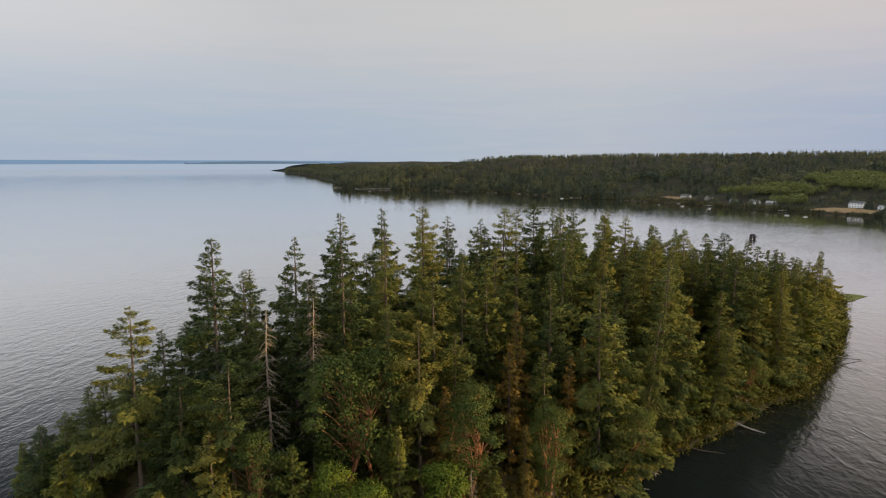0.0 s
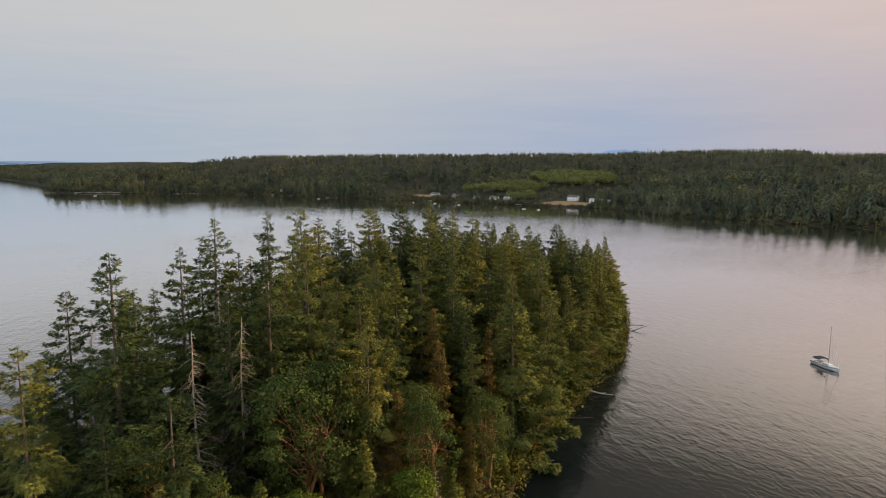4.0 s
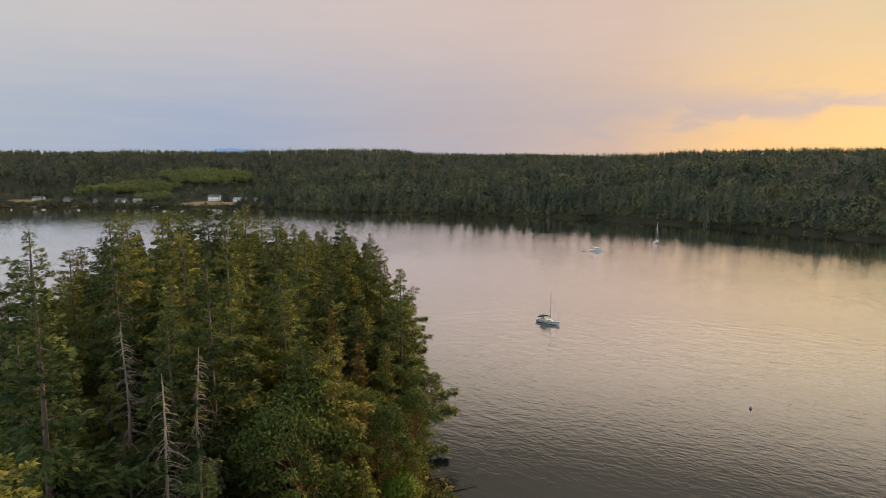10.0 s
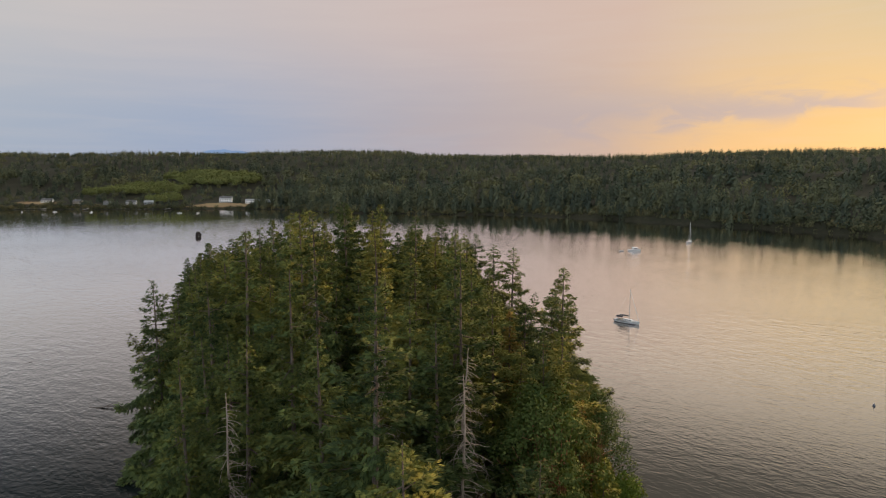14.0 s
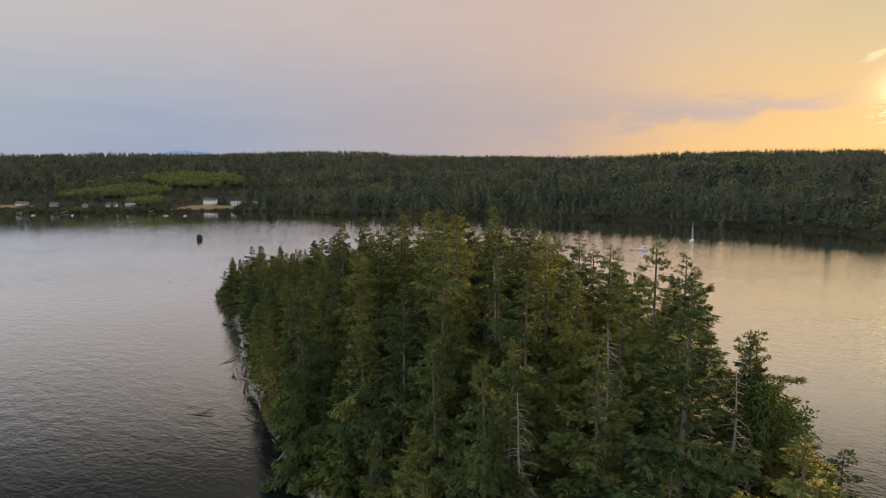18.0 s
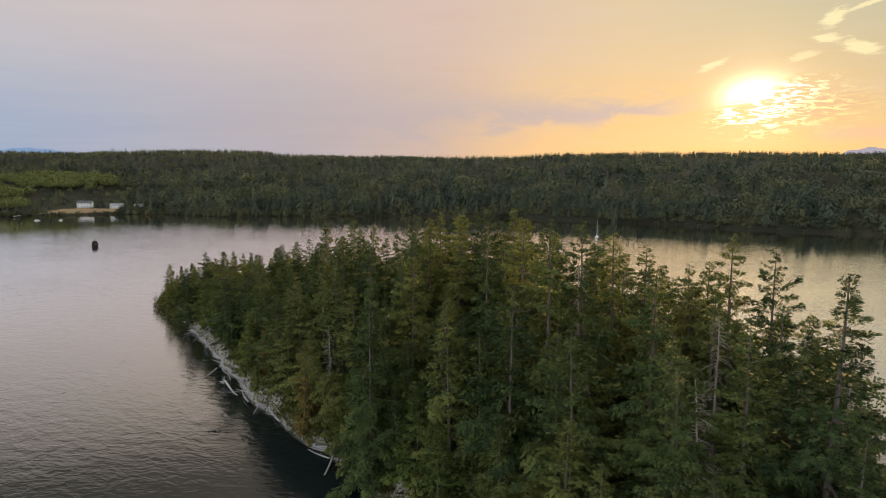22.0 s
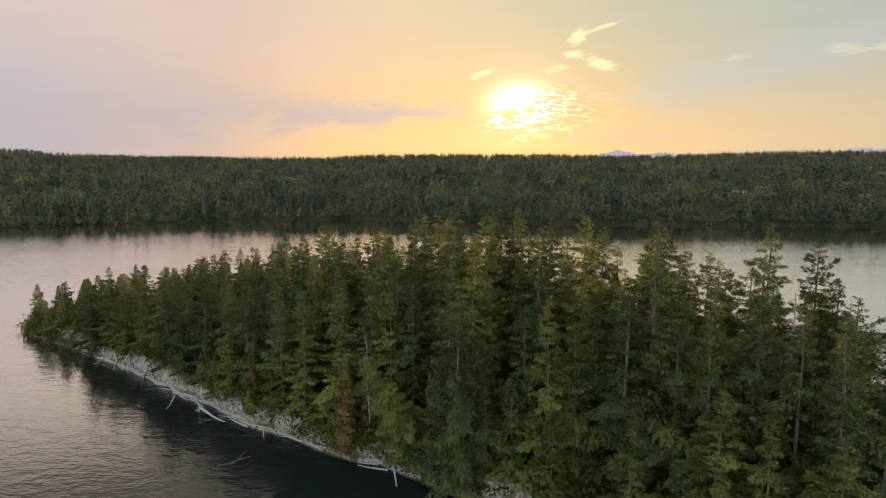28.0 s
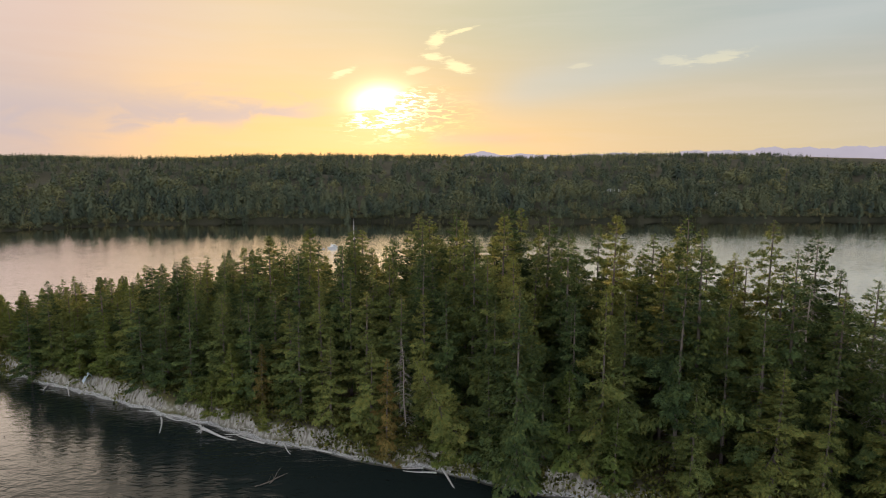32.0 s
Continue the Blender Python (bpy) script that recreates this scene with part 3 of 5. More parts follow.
def sheet(name, fn, xs, ys, mat, cut):
    """A height field over a rectangle, without the faces that lie below the cut."""
    X, Y = np.meshgrid(xs, ys, indexing="ij")
    Z = fn(X, Y)
    idx = np.arange(X.size).reshape(X.shape)
    f = np.stack([idx[:-1, :-1], idx[1:, :-1], idx[1:, 1:], idx[:-1, 1:]], -1).reshape(-1, 4)
    f = f[Z.ravel()[f].max(1) > cut]
    used = np.unique(f)
    back = np.zeros(X.size, int)
    back[used] = np.arange(len(used))
    v = np.stack([X.ravel(), Y.ravel(), Z.ravel()], 1)[used]
    return mesh_np(name, v, back[f], mat, True)


# ---- large structure ----
sea = new("water", mesh_np("water", [(-4800, -4800, 0), (4800, -4800, 0), (4800, 5200, 0), (-4800, 5200, 0)], [(0, 1, 2, 3)], M_WATER))
tagged(sea, "calm grey sea with fine wind ripples under the sunset", "water", kind="structure")
ground = new("ground", sheet("ground", island_z, np.arange(-60, 196, 1.25), np.arange(100, 396, 1.25), M_ISLAND, -1.0))
tagged(ground, "wooded island ground of forest litter, clay bank and shingle", "ground", kind="structure")
mainland = new("ground_mainland", sheet("ground_mainland", far_z, np.r_[-1850:-520:35, -520:950:9, 950:2440:60], np.r_[-950:-520:30, -520:1480:9, 1480:4440:40], M_LAND, -1.5))
tagged(mainland, "low wooded hills behind the far shore", "hillside", kind="structure")


def ridge(name, dist, crest, mat, label, rough=0.06, seed=0.0, foot=None):
    """A far range: a thick strip of hills whose crest goes through the given (azimuth, height in degrees)."""
    n = 200
    a = np.linspace(crest[0][0], crest[-1][0], n)
    h = np.interp(a, [c[0] for c in crest], [c[1] for c in crest])
    h = h * (1 + rough * np.sin(a * 2.1 + seed) + rough * 0.6 * np.sin(a * 5.3 + seed * 2) + rough * 0.35 * np.sin(a * 13.1 + seed)) * np.minimum(1, np.minimum(np.arange(n), np.arange(n)[::-1]) / 6)
    rows = []
    for r, f in ((0, 0.0), (60, 0.75), (140, 1.0), (260, 0.6), (340, 0.0)):
        R = dist + r
        lo = -2 if foot is None else 60 + R * math.tan(math.radians(foot))
        rows.append(np.stack([R * np.cos(np.radians(a)), 150 + R * np.sin(np.radians(a)), lo + (60 + R * np.tan(np.radians(np.maximum(h, -0.8))) - lo) * f], 1))
    v = np.concatenate(rows)
    i, j = np.meshgrid(np.arange(4), np.arange(n - 1), indexing="ij")
    f = np.stack([i * n + j, i * n + j + 1, (i + 1) * n + j + 1, (i + 1) * n + j], -1).reshape(-1, 4)
    return tagged(new(name, mesh_np(name, v, f, mat, True)), label, "mountain range", kind="structure")


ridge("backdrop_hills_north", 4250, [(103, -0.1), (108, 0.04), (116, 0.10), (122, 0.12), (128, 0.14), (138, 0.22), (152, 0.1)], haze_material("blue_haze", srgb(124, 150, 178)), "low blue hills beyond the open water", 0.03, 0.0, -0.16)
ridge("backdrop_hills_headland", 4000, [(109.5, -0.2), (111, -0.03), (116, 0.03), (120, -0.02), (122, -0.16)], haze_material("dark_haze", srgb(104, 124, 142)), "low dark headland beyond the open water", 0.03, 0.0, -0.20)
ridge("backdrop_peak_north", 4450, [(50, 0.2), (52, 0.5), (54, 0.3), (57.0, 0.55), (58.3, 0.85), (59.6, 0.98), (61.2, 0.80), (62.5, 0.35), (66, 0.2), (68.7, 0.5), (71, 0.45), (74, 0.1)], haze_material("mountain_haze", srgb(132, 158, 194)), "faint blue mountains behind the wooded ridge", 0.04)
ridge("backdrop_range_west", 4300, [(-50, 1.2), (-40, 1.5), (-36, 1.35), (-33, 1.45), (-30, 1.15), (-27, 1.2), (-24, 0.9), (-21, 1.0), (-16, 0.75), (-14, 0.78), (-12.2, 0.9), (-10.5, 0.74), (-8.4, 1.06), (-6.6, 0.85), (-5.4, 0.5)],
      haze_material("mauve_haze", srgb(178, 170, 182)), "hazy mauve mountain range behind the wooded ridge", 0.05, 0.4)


# ---- trees ----
def conifer(name, seed, H, R, base, droop, dense, mats, ragged=0.3, dead=0.0, bend=0.3, coarse=1.0, power=0.55, gap=1.0):
    """A fir: tapered trunk with dead lower twigs, and boughs that each carry a sagging pad of side twigs and needle sprays."""
    r = np.random.default_rng(seed)
    wood = Soup()
    zz = np.linspace(0, H, 14)
    cx, cy = bend * np.sin(zz / H * 2.4 + seed), bend * np.cos(zz / H * 1.9 + seed * 2)
    cx, cy = cx - cx[0], cy - cy[0]
    rad = 0.31 * (H / 32) * (1 - zz / H) ** 0.8 + 0.03
    rad[0] *= 1.35
    wood.tube(np.stack([cx, cy, zz], 1), rad, 7)
    down = np.array([0, 0, -1.0])
    z = 0.16 * H
    while z < (base + 0.12) * H:
        # bare twigs under the crown
        th, ln = r.uniform(0, 6.28), R * r.uniform(0.2, 0.5)
        o = np.array([np.interp(z, zz, cx), np.interp(z, zz, cy), z])
        t = np.linspace(0, 1, 4)[:, None]
        wood.tube(o + np.array([math.cos(th), math.sin(th), r.uniform(-0.3, 0.1)]) * ln * t + down * 0.3 * ln * t ** 2, (0.05, 0.035, 0.025, 0.012), 3)
        z += r.uniform(0.3, 1.1)
    z, k = base * H, 0
    P, A, S, L, W, G, N = [], [], [], [], [], [], []
    phase = r.uniform(0, 6.28, 3)
    while z < H * 0.99:
        u = (z - base * H) / (H - base * H)
        prof = (1 - u) ** power * (1 - u) / (1.04 - u) * (0.62 + 0.38 * min(1, u / 0.2)) + 0.03
        th = k * 2.39996 + r.normal(0, 0.4)
        lump = 1 + ragged * math.sin(2 * th + phase[0] + z * 0.45) + ragged * 0.8 * math.sin(3 * th + phase[1] - z * 0.9)
        ln = R * prof * max(0.4, lump) * r.uniform(0.62, 1.12) + 0.22 * (1 - u)
        if r.random() < 0.08 * (1 + ragged):
            ln *= 0.45
        elif u < 0.85 and r.random() < 0.06 * (1 + ragged):
            ln *= 1.3
        elev = radians(-14 * droop + 36 * u ** 2.2 + r.normal(0, 13))
        d = np.array([math.cos(th) * math.cos(elev), math.sin(th) * math.cos(elev), math.sin(elev)])
        o = np.array([np.interp(z, zz, cx), np.interp(z, zz, cy), z])
        s = np.linspace(0, 1, 5)[:, None]
        pts = o + d * ln * s + down * (0.20 * droop * ln * s ** 1.5) - down * (0.20 * ln * s ** 3)
        if ln > 0.9 and r.random() < 0.30 + 0.7 * (u < 0.12):
            wood.tube(pts[:4], np.linspace(0.05 + 0.012 * ln, 0.018, 4), 3)
        if r.random() >= dead * (1.6 - u):
            lat = unit(np.array([-d[1], d[0], 0.0]))
            m = max(12, int(ln * dense / coarse * (0.6 + 0.14 * ln)))
            twigs = max(4, int(ln * 3.2))
            q = 0.06 + 0.94 * ((r.integers(0, twigs, m) + r.uniform(0.2, 0.8, m)) / twigs) ** 0.75
            sg = r.choice([-1.0, 1.0], m)
            b = (0.27 * ln * (1.12 - q) + 0.26) * r.uniform(0.75, 1.2, twigs)[np.minimum((q - 0.06) / 0.94 * twigs, twigs - 1).astype(int)]
            e = r.uniform(0.0, 1.0, m) ** 0.8
            pp = np.stack([np.interp(q, s[:, 0], pts[:, i]) for i in range(3)], 1)
            way = unit(lat * sg[:, None] * 0.9 + d * 0.6)
            pp = pp + way * (b * e)[:, None] + down * (0.30 * droop * b * e ** 1.6)[:, None] + r.normal(0, 1, (m, 3)) * (0.09, 0.09, 0.06 + 0.025 * ln)
            al = unit(way * 0.8 + d * 0.5 + r.normal(0, 0.42, (m, 3)) + np.array([0, 0, -0.12 + 0.55 * u]))
            P.append(pp)
            A.append(al)
            S.append(unit(np.cross(al, np.array([0, 0, 1.0]) + r.normal(0, 0.55, (m, 3)))))
            L.append(r.uniform(0.34, 0.74, m) * (0.55 + 0.12 * min(ln, 4)) * coarse ** 0.5)
            W.append(r.uniform(0.07, 0.15, m) * coarse)
            G.append(r.uniform(0.0, 0.5, m) * (0.3 + droop))
            N.append(np.repeat(r.normal(0, 0.34, (1, 3)) + r.normal(0, 0.34, (m, 3)), 5, axis=0))
        z += (0.14 + 0.25 * (1 - u) ** 0.8) * r.uniform(0.5, 1.5) * H / 30 * gap
        k += 1
    v, f = fans(*(np.concatenate(a) for a in (P, A, S, L, W, G)))
    # soft normals: out from the stem and up, scattered bough by bough
    o = v[:, :2] - np.stack([np.interp(v[:, 2], zz, cx), np.interp(v[:, 2], zz, cy)], 1)
    o /= np.linalg.norm(o, axis=1)[:, None] + 0.3
    nn = unit(np.column_stack([o, np.full(len(o), 0.6)]) + np.concatenate(N))
    return wood.mesh(name + "_trunk", mats[0], True), mesh_np(name + "_crown", v, f, mats[1], False, nn)


def broadleaf(name, seed, H, R, mats, leaf_s=0.34, clumps=34, per=62, low=0.32, stems=2):
    """A leafy tree: forking stems and a crown of separate leafy clumps with gaps."""
    r = np.random.default_rng(seed)
    wood, leaf, nor = Soup(), Soup(), []
    heads = []
    for s in range(stems):
        a = r.uniform(0, 6.28)
        lean = r.uniform(0.05, 0.22)
        top = np.array([math.cos(a) * H * lean, math.sin(a) * H * lean, H * 0.62])
        t = np.linspace(0, 1, 7)[:, None]
        pts = top * t + np.array([math.sin(a), -math.cos(a), 0]) * np.sin(t * 3.1) * 0.35
        wood.tube(pts, np.linspace(0.26, 0.10, 7) * H / 16, 6)
        heads.append(pts)
    for c in range(clumps):
        u = (c + 0.5) / clumps
        th, zc = c * 2.39996 + r.normal(0, 0.3), low + (1.0 - low) * (1 - (1 - u) ** 1.3) * 0.96
        rr = R * math.sin(math.pi * (0.18 + 0.80 * ((zc - low) / (1 - low)) ** 0.9)) ** 0.7 * r.uniform(0.3, 1.12)
        cpos = np.array([math.cos(th) * rr, math.sin(th) * rr, H * zc])
        stem = heads[c % stems]
        o = stem[min(6, 3 + c % 4)]
        t = np.linspace(0, 1, 4)[:, None]
        wood.tube(o + (cpos - o) * t + np.array([0, 0, 0.5]) * np.sin(t * 3.14), np.linspace(0.075, 0.02, 4) * H / 16, 3)
        n = int(per * r.uniform(0.7, 1.25))
        dirs = unit(r.normal(0, 1, (n, 3)) + np.array([0, 0, 0.35]))
        size = R * r.uniform(0.15, 0.38)
        p = cpos + dirs * size * np.array([1.15, 1.15, 0.8]) * r.uniform(0.55, 1.05, (n, 1))
        al = unit(dirs * 0.5 + r.normal(0, 0.6, (n, 3)) + np.array([0, 0, -0.15]))
        sd = unit(np.cross(al, dirs + r.normal(0, 0.3, (n, 3))))
        leaf.add(*sprays(p, al, sd, r.uniform(0.7, 1.3, n) * leaf_s * 1.25, r.uniform(0.7, 1.2, n) * leaf_s * 0.55, r.uniform(0.0, 0.25, n)))
        nor.append(np.repeat(unit(dirs + unit(cpos - np.array([0, 0, H * 0.5])) * 0.6 + r.normal(0, 0.3, (n, 3))), 4, axis=0))
    return wood.mesh(name + "_trunk", mats[0], True), mesh_np(name + "_crown", np.concatenate(leaf.v), np.concatenate(leaf.f), mats[1], False, np.concatenate(nor))


def snag(name, seed, H, lean=0.0):
    """A dead fir: bleached trunk with bare broken limbs."""
    r = np.random.default_rng(seed)
    trunk, twigs = Soup(), Soup()
    zz = np.linspace(0, H, 12)
    axis = np.stack([lean * zz + 0.15 * np.sin(zz * 0.4 + seed), 0.12 * np.cos(zz * 0.33), zz], 1)
    trunk.tube(axis, 0.23 * (H / 28) * (1 - zz / H) ** 0.8 + 0.035, 7)
    z = H * 0.15
    while z < H * 0.97:
        u = z / H
        th, ln = r.uniform(0, 6.28), (4.0 * (1 - u) ** 0.6 + 0.4) * r.uniform(0.35, 1.1)
        o = np.array([np.interp(z, zz, axis[:, 0]), np.interp(z, zz, axis[:, 1]), z])
        d = np.array([math.cos(th), math.sin(th), r.uniform(-0.35, 0.15)])
        t = np.linspace(0, 1, 5)[:, None]
        pts = o + d * ln * t + np.array([0, 0, -0.32]) * ln * t ** 2
        twigs.tube(pts, np.linspace(0.055, 0.014, 5), 3)
        for q in range(int(ln * 3.4)):
            b = pts[2 + q % 3]
            e = b + r.normal(0, 0.35, 3) * ln * 0.45 + d * 0.25 + np.array([0, 0, -0.2])
            twigs.tube(np.stack([b, (b + e) / 2 + r.normal(0, 0.05, 3), e]), (0.022, 0.016, 0.008), 3)
        z += r.uniform(0.10, 0.27)
    return trunk.mesh(name + "_trunk", M_SNAG, True), twigs.mesh(name + "_limbs", M_SNAG)


FIR, FIRS, FIRS_NORTH = (M_BARK, M_FIR), [], []
for i, (H, R, base, droop, ragged, dead, power) in enumerate([
        (34, 5.2, 0.06, 0.9, 0.20, 0.02, 0.50), (34, 4.9, 0.16, 1.1, 0.28, 0.05, 0.62), (36, 5.2, 0.30, 0.8, 0.34, 0.06, 0.48), (32, 5.4, 0.08, 1.0, 0.20, 0.02, 0.80),
        (30, 5.8, 0.06, 0.9, 0.24, 0.02, 0.72), (36, 4.6, 0.40, 1.0, 0.40, 0.10, 0.52), (33, 5.2, 0.10, 1.2, 0.28, 0.04, 0.66), (28, 5.4, 0.05, 0.7, 0.18, 0.0, 0.85)]):
    FIRS.append((H, "douglas_fir", conifer(f"fir_{i}", 11 + i, H, R * 1.3, base, droop, 40.0, FIR, ragged, dead, 0.3, 1.0, power), base))
    FIRS_NORTH.append((H, "douglas_fir", conifer(f"fir_north_{i}", 31 + i, H, R * 1.42, base, droop, 40.0, FIR, ragged, dead, 0.3, 1.5, power + 0.15, 1.1), base))
YOUNG = [(16, "young_fir", conifer(f"young_{i}", 40 + i, 16, 4.4, 0.02, 0.5, 40.0, (M_BARK, M_YOUNG), 0.18, 0.0, 0.2, 1.2, 0.85), 0.04) for i in range(3)]
BUSHY = [(16, "young_fir", conifer(f"bushy_{i}", 140 + i, 16, 4.6, 0.02, 0.6, 30.0, (M_BARK, M_YOUNG), 0.25, 0.0, 0.2, 1.5, 0.75), 0.04) for i in range(3)]
RUST = [(24, "rusty_cedar", conifer(f"rust_{i}", 60 + i, 24, 3.8, 0.06, 1.3, 38.0, (M_BARK, M_RUST), 0.3, 0.08, 0.3, 1.1, 0.7), 0.1) for i in range(2)]
MADRONE = [(17, "madrone_tree", broadleaf(f"madrone_{i}", 70 + i, 17, 4.4, (M_RED, M_MADRONE), 0.20, 40, 190), 0.3) for i in range(3)]
MAPLE = [(12, "maple_tree", broadleaf(f"maple_{i}", 80 + i, 12, 4.0, (M_BARK, M_MAPLE), 0.22, 40, 180, 0.18, 3), 0.2) for i in range(2)]
SNAGS = [(28, "dead_fir", snag(f"snag_{i}", 90 + i, 28, (0.0, 0.03, -0.02)[i]), 0.2) for i in range(3)]
LABELS = {"douglas_fir": "tall dark-green douglas fir with sagging ragged branches", "young_fir": "bushy yellow-green young fir on the island edge", "rusty_cedar": "conifer with rust-brown drying foliage",
          "madrone_tree": "round-crowned madrone with reddish bark", "maple_tree": "low bright-green broadleaf maple", "dead_fir": "dead fir with bleached trunk and bare limbs"}
GROUPS = {"douglas_fir": "firs on the island", "young_fir": "young firs on the island", "rusty_cedar": "browning conifers on the island", "madrone_tree": "madrones on the island",
          "maple_tree": "maples on the island", "dead_fir": "dead firs on the island"}
MODELS = {}


def plant(kind, x, y, ztop, turn, wide=1.0, lean=(0.0, 0.0), label=""):
    """One tree, its foot on the ground and its top at the given height."""
    H, name, (wood, crown), _ = kind
    g = float(island_z(x, y)) - 0.25
    s = max(3.0, ztop - g) / H
    if name == "douglas_fir":
        # low firs are broader for their height
        wide *= 1 + 0.45 * min(1.0, max(0.0, (30 - ztop + g) / 14))
    m = Matrix.LocRotScale((x, y, g), Euler((lean[0], lean[1], turn)), (s * wide, s * wide, s))
    if wood.name not in MODELS:
        ob = thing(name, Matrix.Identity(4), LABELS[name], "tree", GROUPS[name])
        part("trunk", wood, ob)
        part("crown", crown, ob, "bare broken limbs" if name == "dead_fir" else "")
        MODELS[wood.name] = ob
        ob.matrix_basis = m
    else:
        src = MODELS[wood.name]
        keep = src.matrix_basis.copy()
        src.matrix_basis = Matrix.Identity(4)
        ob = copy_thing(src, m)
        src.matrix_basis = keep
    if label:
        tagged(ob, label)
    return ob


# treetops that stand out on the skyline: x, y, height of the top
TOPS_SOUTH = [(-20.7, 135, 38.8), (-14, 147, 48), (-13, 155, 41), (-8, 167, 46), (-4, 183, 49.5), (7, 180, 51), (14, 193, 50.3), (22, 158, 40), (26, 166, 42), (2, 151, 40.5), (7, 152, 47.5), (13, 159, 49.3),
              (10, 169, 43), (17, 177, 48.3), (17, 146, 36.5), (22, 147, 35.6), (26, 156, 31), (52, 164, 39), (55, 168, 34), (36, 175, 44), (45, 185, 45.5), (-2, 200, 38), (-24, 162, 40), (-9, 180, 36), (-7, 188, 42)]
TOPS_MID = [(18, 201, 47.5), (30, 213, 48.7), (34, 221, 47.5), (43, 231, 47.3), (49, 221, 49), (57, 230, 47), (62, 227, 46), (39, 210, 50), (44, 205, 49.5), (48, 198, 47), (68, 191, 39.5), (66, 185, 39.5),
            (71, 202, 41), (88, 225, 41.8), (85, 232, 38), (87, 212, 39), (95, 220, 36), (103, 226, 32), (74, 248, 41), (82, 246, 40.5), (75, 262, 40), (107, 236, 32), (-1, 216, 38), (17, 227, 36), (33, 248, 36), (11, 214, 42), (16, 219, 42), (24, 232, 42), (23, 221, 45)]
TOPS_NORTH = [(40, 250, 41), (39, 256, 38), (59, 260, 43.5), (62, 271, 41), (89, 251, 39), (84, 274, 37.5), (101, 250, 37), (71, 285, 35), (67, 337, 22), (80, 362, 14), (75, 335, 27), (87, 333, 26),
              (95, 328, 24), (110, 300, 29), (120, 285, 30), (120, 265, 28), (100, 290, 32), (84, 300, 32), (60, 300, 31), (52, 288, 32), (118, 318, 25), (134, 300, 24), (105, 345, 22), (128, 335, 18)]
ENV = np.array(TOPS_SOUTH + TOPS_MID + TOPS_NORTH, float)
# the fir models whose crown reaches the ground
BUSHY_CROWNS = (0, 1, 3, 4, 6, 7)
tr = random.Random(5)
placed = []
for n, (x, y, zt) in enumerate(TOPS_SOUTH + TOPS_MID + TOPS_NORTH):
    kind = FIRS[(n * 5 + 2) % 8] if y < 200 else (FIRS if y < 236 else FIRS_NORTH)[BUSHY_CROWNS[(n * 5 + 2) % 6]]
    plant(kind, x, y, zt, tr.uniform(0, 6.28), tr.uniform(0.85, 1.08) * min(1.0, 0.55 + zt / 90) * 1.12)
    placed.append((x, y))
for k, x, y, zt, ln in [(0, -3, 144, 37, 0.0), (1, 2.5, 149, 37.5, 0.0), (2, -1, 159, 39.5, 0.0), (0, 7, 181, 44, 0.0), (1, -21, 158, 36, -0.10), (2, 31, 141, 14, 0.0), (1, 14, 236, 25, 0.03)]:
    plant(SNAGS[k], x, y, zt, tr.uniform(0, 6.28), 1.0, (ln, 0.0))
    placed.append((x, y))
# trees that lean out over the water on the sunset side
for kind, x, y, zt, a_ in [(MADRONE[1], 56, 166, 17, 0.32), (FIRS[5], 61, 174, 33, 0.10), (FIRS[1], 68, 184, 29, 0.13), (FIRS[6], 79, 196, 25, 0.18), (MADRONE[2], 88, 206, 15, 0.34)]:
    plant(kind, x, y, zt, 0.0, 0.9, (0.64 * a_, 0.77 * a_))
    placed.append((x, y))
# a fir that leans out over the water from the east bank
plant(FIRS[4], 9.5, 225, float(island_z(9.5, 225)) + 24, 0.0, 0.95, (-0.40, -0.36), "fir leaning far out over the water from the bank")
placed.append((9.5, 225))
for k, x, y, zt in [(0, 10, 142, 30), (1, 15, 145, 30.5), (2, 43, 152, 20), (0, -10, 137, 25), (1, 30, 145, 23), (2, 62, 186, 21), (1, 0, 132, 21), (2, 30, 150, 24)]:
    plant(MADRONE[k], x, y, zt, tr.uniform(0, 6.28))
    placed.append((x, y))
for k, x, y, zt in [(0, 98, 380.5, 7.5), (0, 17, 133, 14), (1, 4, 127, 12), (0, 27, 139, 15), (1, 11, 134, 16)]:
    plant(MAPLE[k], x, y, zt, tr.uniform(0, 6.28))
    placed.append((x, y))
for k, x, y, zt in [(0, 36, 158, 29), (1, 46, 162, 26), (0, 39, 149, 18), (1, 58, 181, 25), (0, 26, 146, 25), (1, 10, 240, 22), (0, 30, 268, 20), (1, 76, 205, 26), (0, 37, 165, 33), (1, 49, 171, 27)]:
    plant(RUST[k], x, y, zt, tr.uniform(0, 6.28))
    placed.append((x, y))
